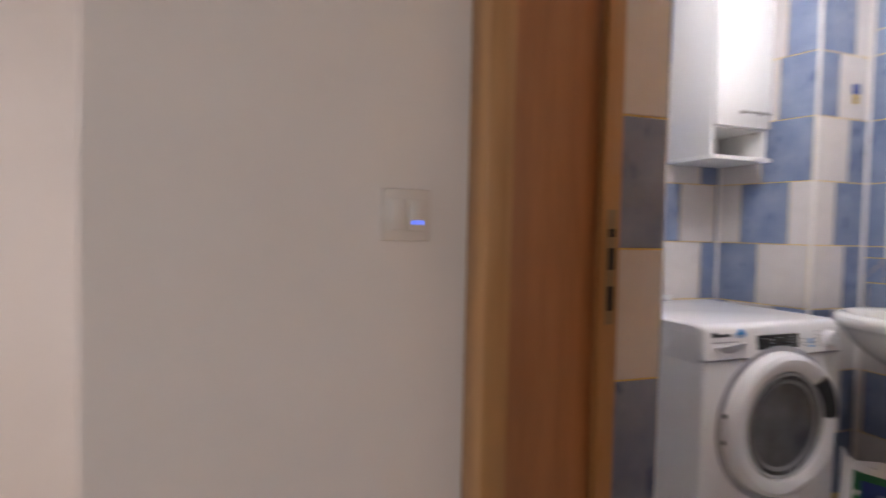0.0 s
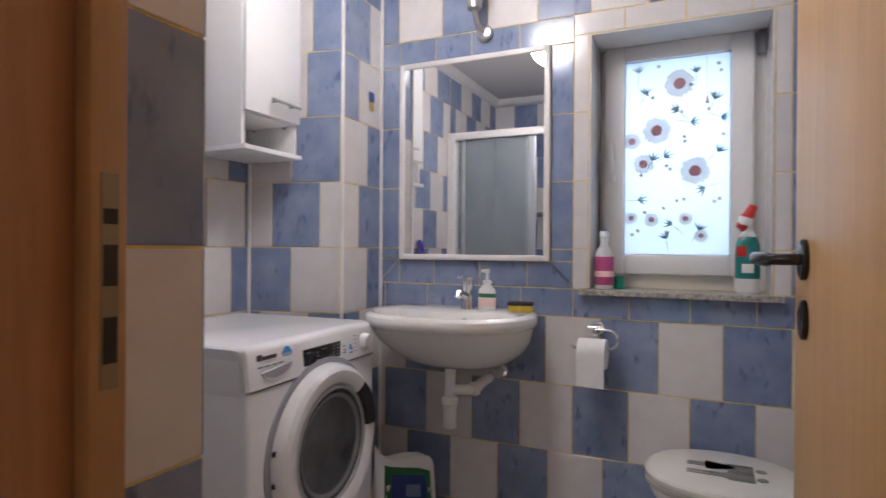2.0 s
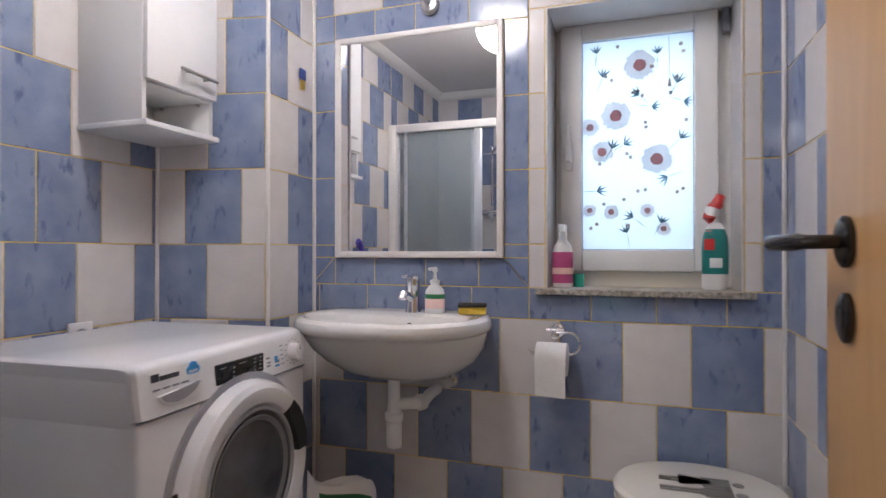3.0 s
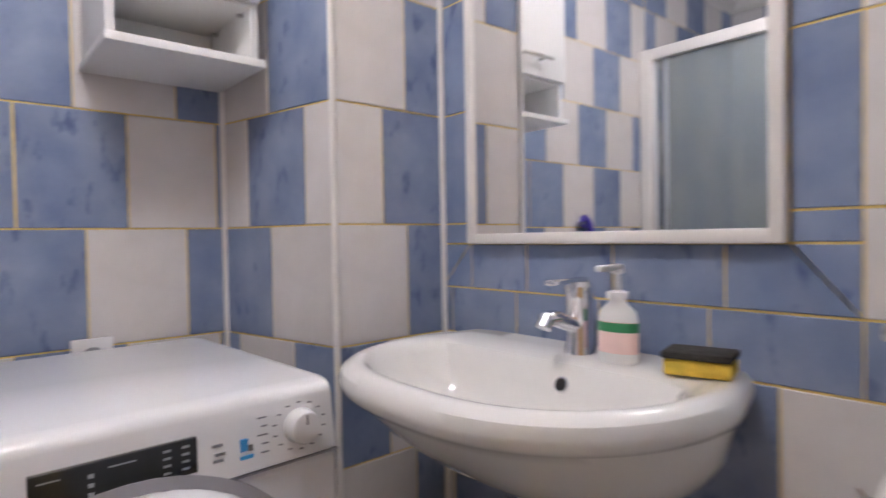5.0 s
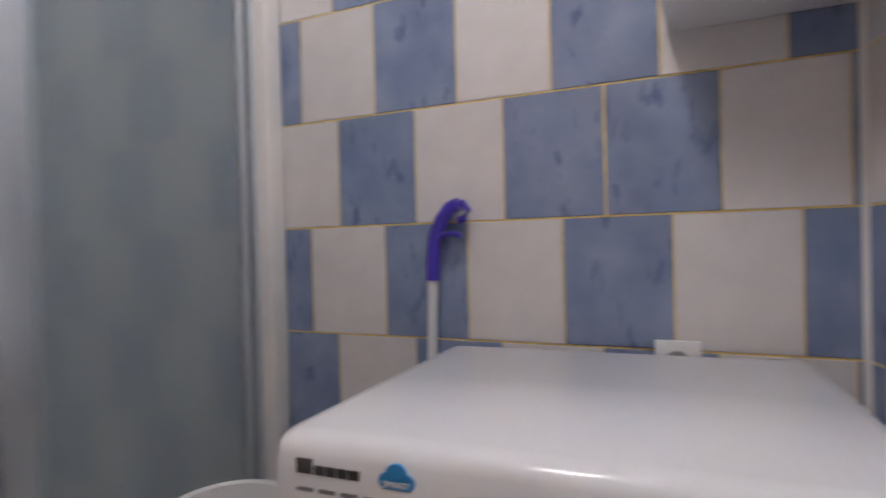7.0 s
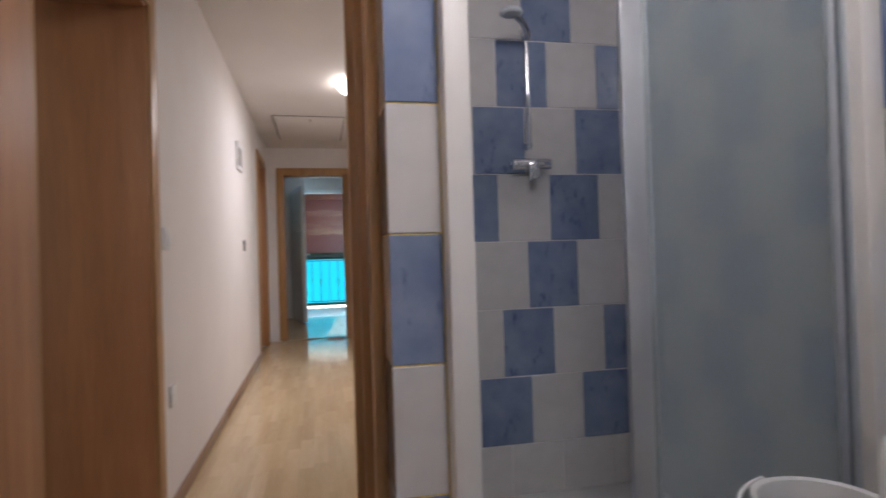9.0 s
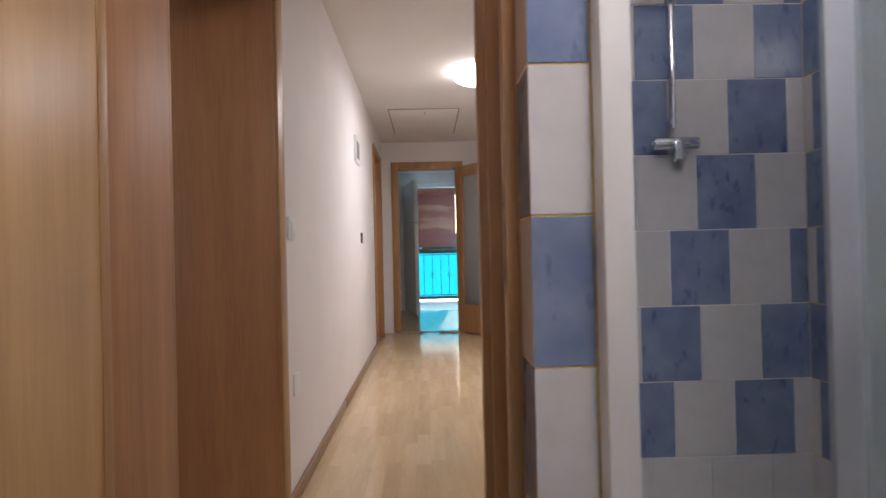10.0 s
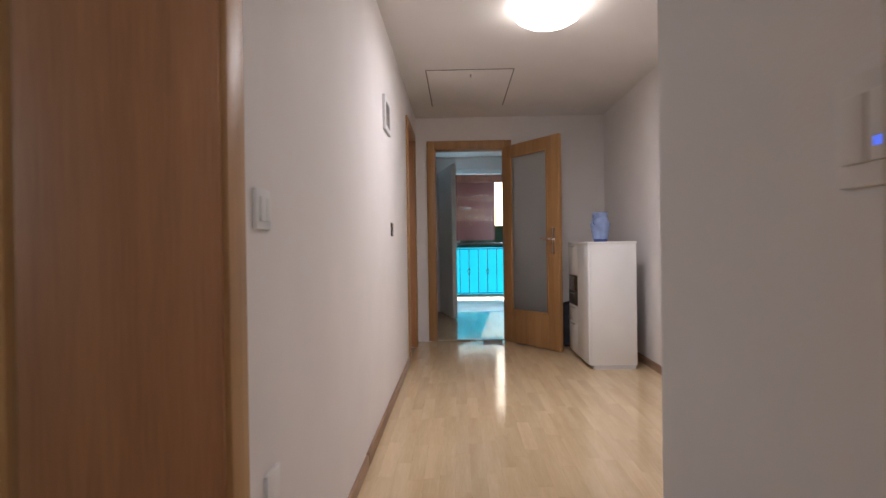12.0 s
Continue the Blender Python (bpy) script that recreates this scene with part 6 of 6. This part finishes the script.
# pipe shaft, west face then south face
m, L = plane(SH[0], SH[1])
m2, L2 = plane(SH[1], SH[2])
for k in range(-3, 6):
    z0, z1 = max(zrow(k), BF), min(zrow(k + 1), TOP)
    j, c = {1: (0.105, True), 0: (0.187, False), 2: (0.187, True), -1: (0.26, True), 3: (0.25, True), 4: (0.07, False)}.get(k, (0.1 * (k % 2), k % 2 == 0))
    row_tiles(wall_shaft, m, 0.0, L, z0, z1, j, c)
    j, c = {1: (0.122, True), 0: (0.187, True), 2: (0.187, True), -1: (0.13, False), 3: (0.12, False), 4: (0.2035, False)}.get(k, (0.1 * (k % 2), k % 2 == 1))
    row_tiles(wall_shaft, m2, 0.0, L2 - 0.002, z0, z1, j, c)
# window wall: u = 0.728 - y
m, L = plane((1.62, 0.728), (1.62, -0.855))
def u(y):
    return 0.728 - y


def east(y0, y1, z0, z1, blue):
    tile(wall_east, m, u(y0), u(y1), z0, z1, blue)


E = 0.2
ZA, ZB1, ZB2 = 0.493, 0.747, 0.852
for z0, z1, yj, c in ((BF, -0.012, -0.1, False), (-0.012, 0.2405, -0.21, True), (0.2405, ZA, -0.1, True), (ZA, ZB1, -0.2, True)):
    k = -5
    while yj - k * E > -0.855:
        a, b = min(yj - k * E, 0.728), max(yj - (k + 1) * E, -0.855)
        if a > b:
            east(a, b, z0, z1, c if k % 2 == 0 else not c)
        k += 1
# band of half tiles
k = -5
while -0.1 - k * E > -0.855:
    a, b = min(-0.1 - k * E, 0.728), max(-0.1 - (k + 1) * E, -0.855)
    if a > b:
        east(a, b, ZB1, ZB2, True)
    k += 1
# border round the mirror
for a, b in ((0.728, 0.632), (0.632, 0.47), (0.47, 0.27), (0.27, 0.075), (0.075, -0.1)):
    east(a, b, ZB2, 0.952, True)
for z0, z1 in zip([0.952, Z4, Z4 + R, Z4 + 2 * R], [Z4, Z4 + R, Z4 + 2 * R, 1.763]):
    east(0.728, 0.634, z0, z1, True)
    east(-0.014, -0.1, z0, z1, True)
east(0.634, -0.014, 0.952, 1.763, False)
for a, b in ((0.728, 0.634), (0.634, 0.47), (0.47, 0.31), (0.31, 0.11), (0.11, -0.1)):
    east(a, b, 1.763, 1.864, True)
# border round the window
for z0, z1 in zip([ZB2, Z4, Z4 + R, Z4 + 2 * R], [Z4, Z4 + R, Z4 + 2 * R, 1.787]):
    east(-0.1, -0.154, z0, z1, False)
    east(-0.747, -0.795, z0, z1, False)
    east(-0.795, -0.855, z0, z1, True)
for a, b in ((-0.1, -0.28), (-0.28, -0.48), (-0.48, -0.68), (-0.68, -0.795)):
    east(a, b, 1.787, 1.864, False)
east(-0.795, -0.855, 1.787, 1.864, True)
for z0, z1, yj, c in ((1.864, 2.1165, 0.64, False), (2.1165, TOP, 0.54, True)):
    k = -1
    while yj - k * E > -0.855:
        a, b = min(yj - k * E, 0.728), max(yj - (k + 1) * E, -0.855)
        if a > b:
            east(a, b, z0, z1, c if k % 2 == 0 else not c)
        k += 1
# south wall beside the toilet
m, L = plane((1.62, -0.86), (0.0, -0.86))
for k in range(-3, 6):
    row_tiles(wall_south, m, 0.0, 0.82, max(zrow(k), BF), min(zrow(k + 1), TOP), 0.1 * (k % 2), k % 2 == 0)
# mitred corner joints of the border under the mirror
for a, b in (((-0.016, 0.950), (-0.097, 0.856)), ((0.636, 0.950), (0.725, 0.856))):
    d = Vector((0, b[0] - a[0], b[1] - a[1]))
    s = d.normalized().cross(Vector((1, 0, 0))) * 0.0014
    bm = bmesh.new()
    p, q = Vector((1.6168, a[0], a[1])), Vector((1.6168, b[0], b[1]))
    bm.faces.new([bm.verts.new(v) for v in (p + s, q + s, q - s, p - s)])
    bmesh.ops.solidify(bm, geom=bm.faces[:], thickness=0.0006)
    part("mitre_joint", bm, GROUT, wall_east, "", False)
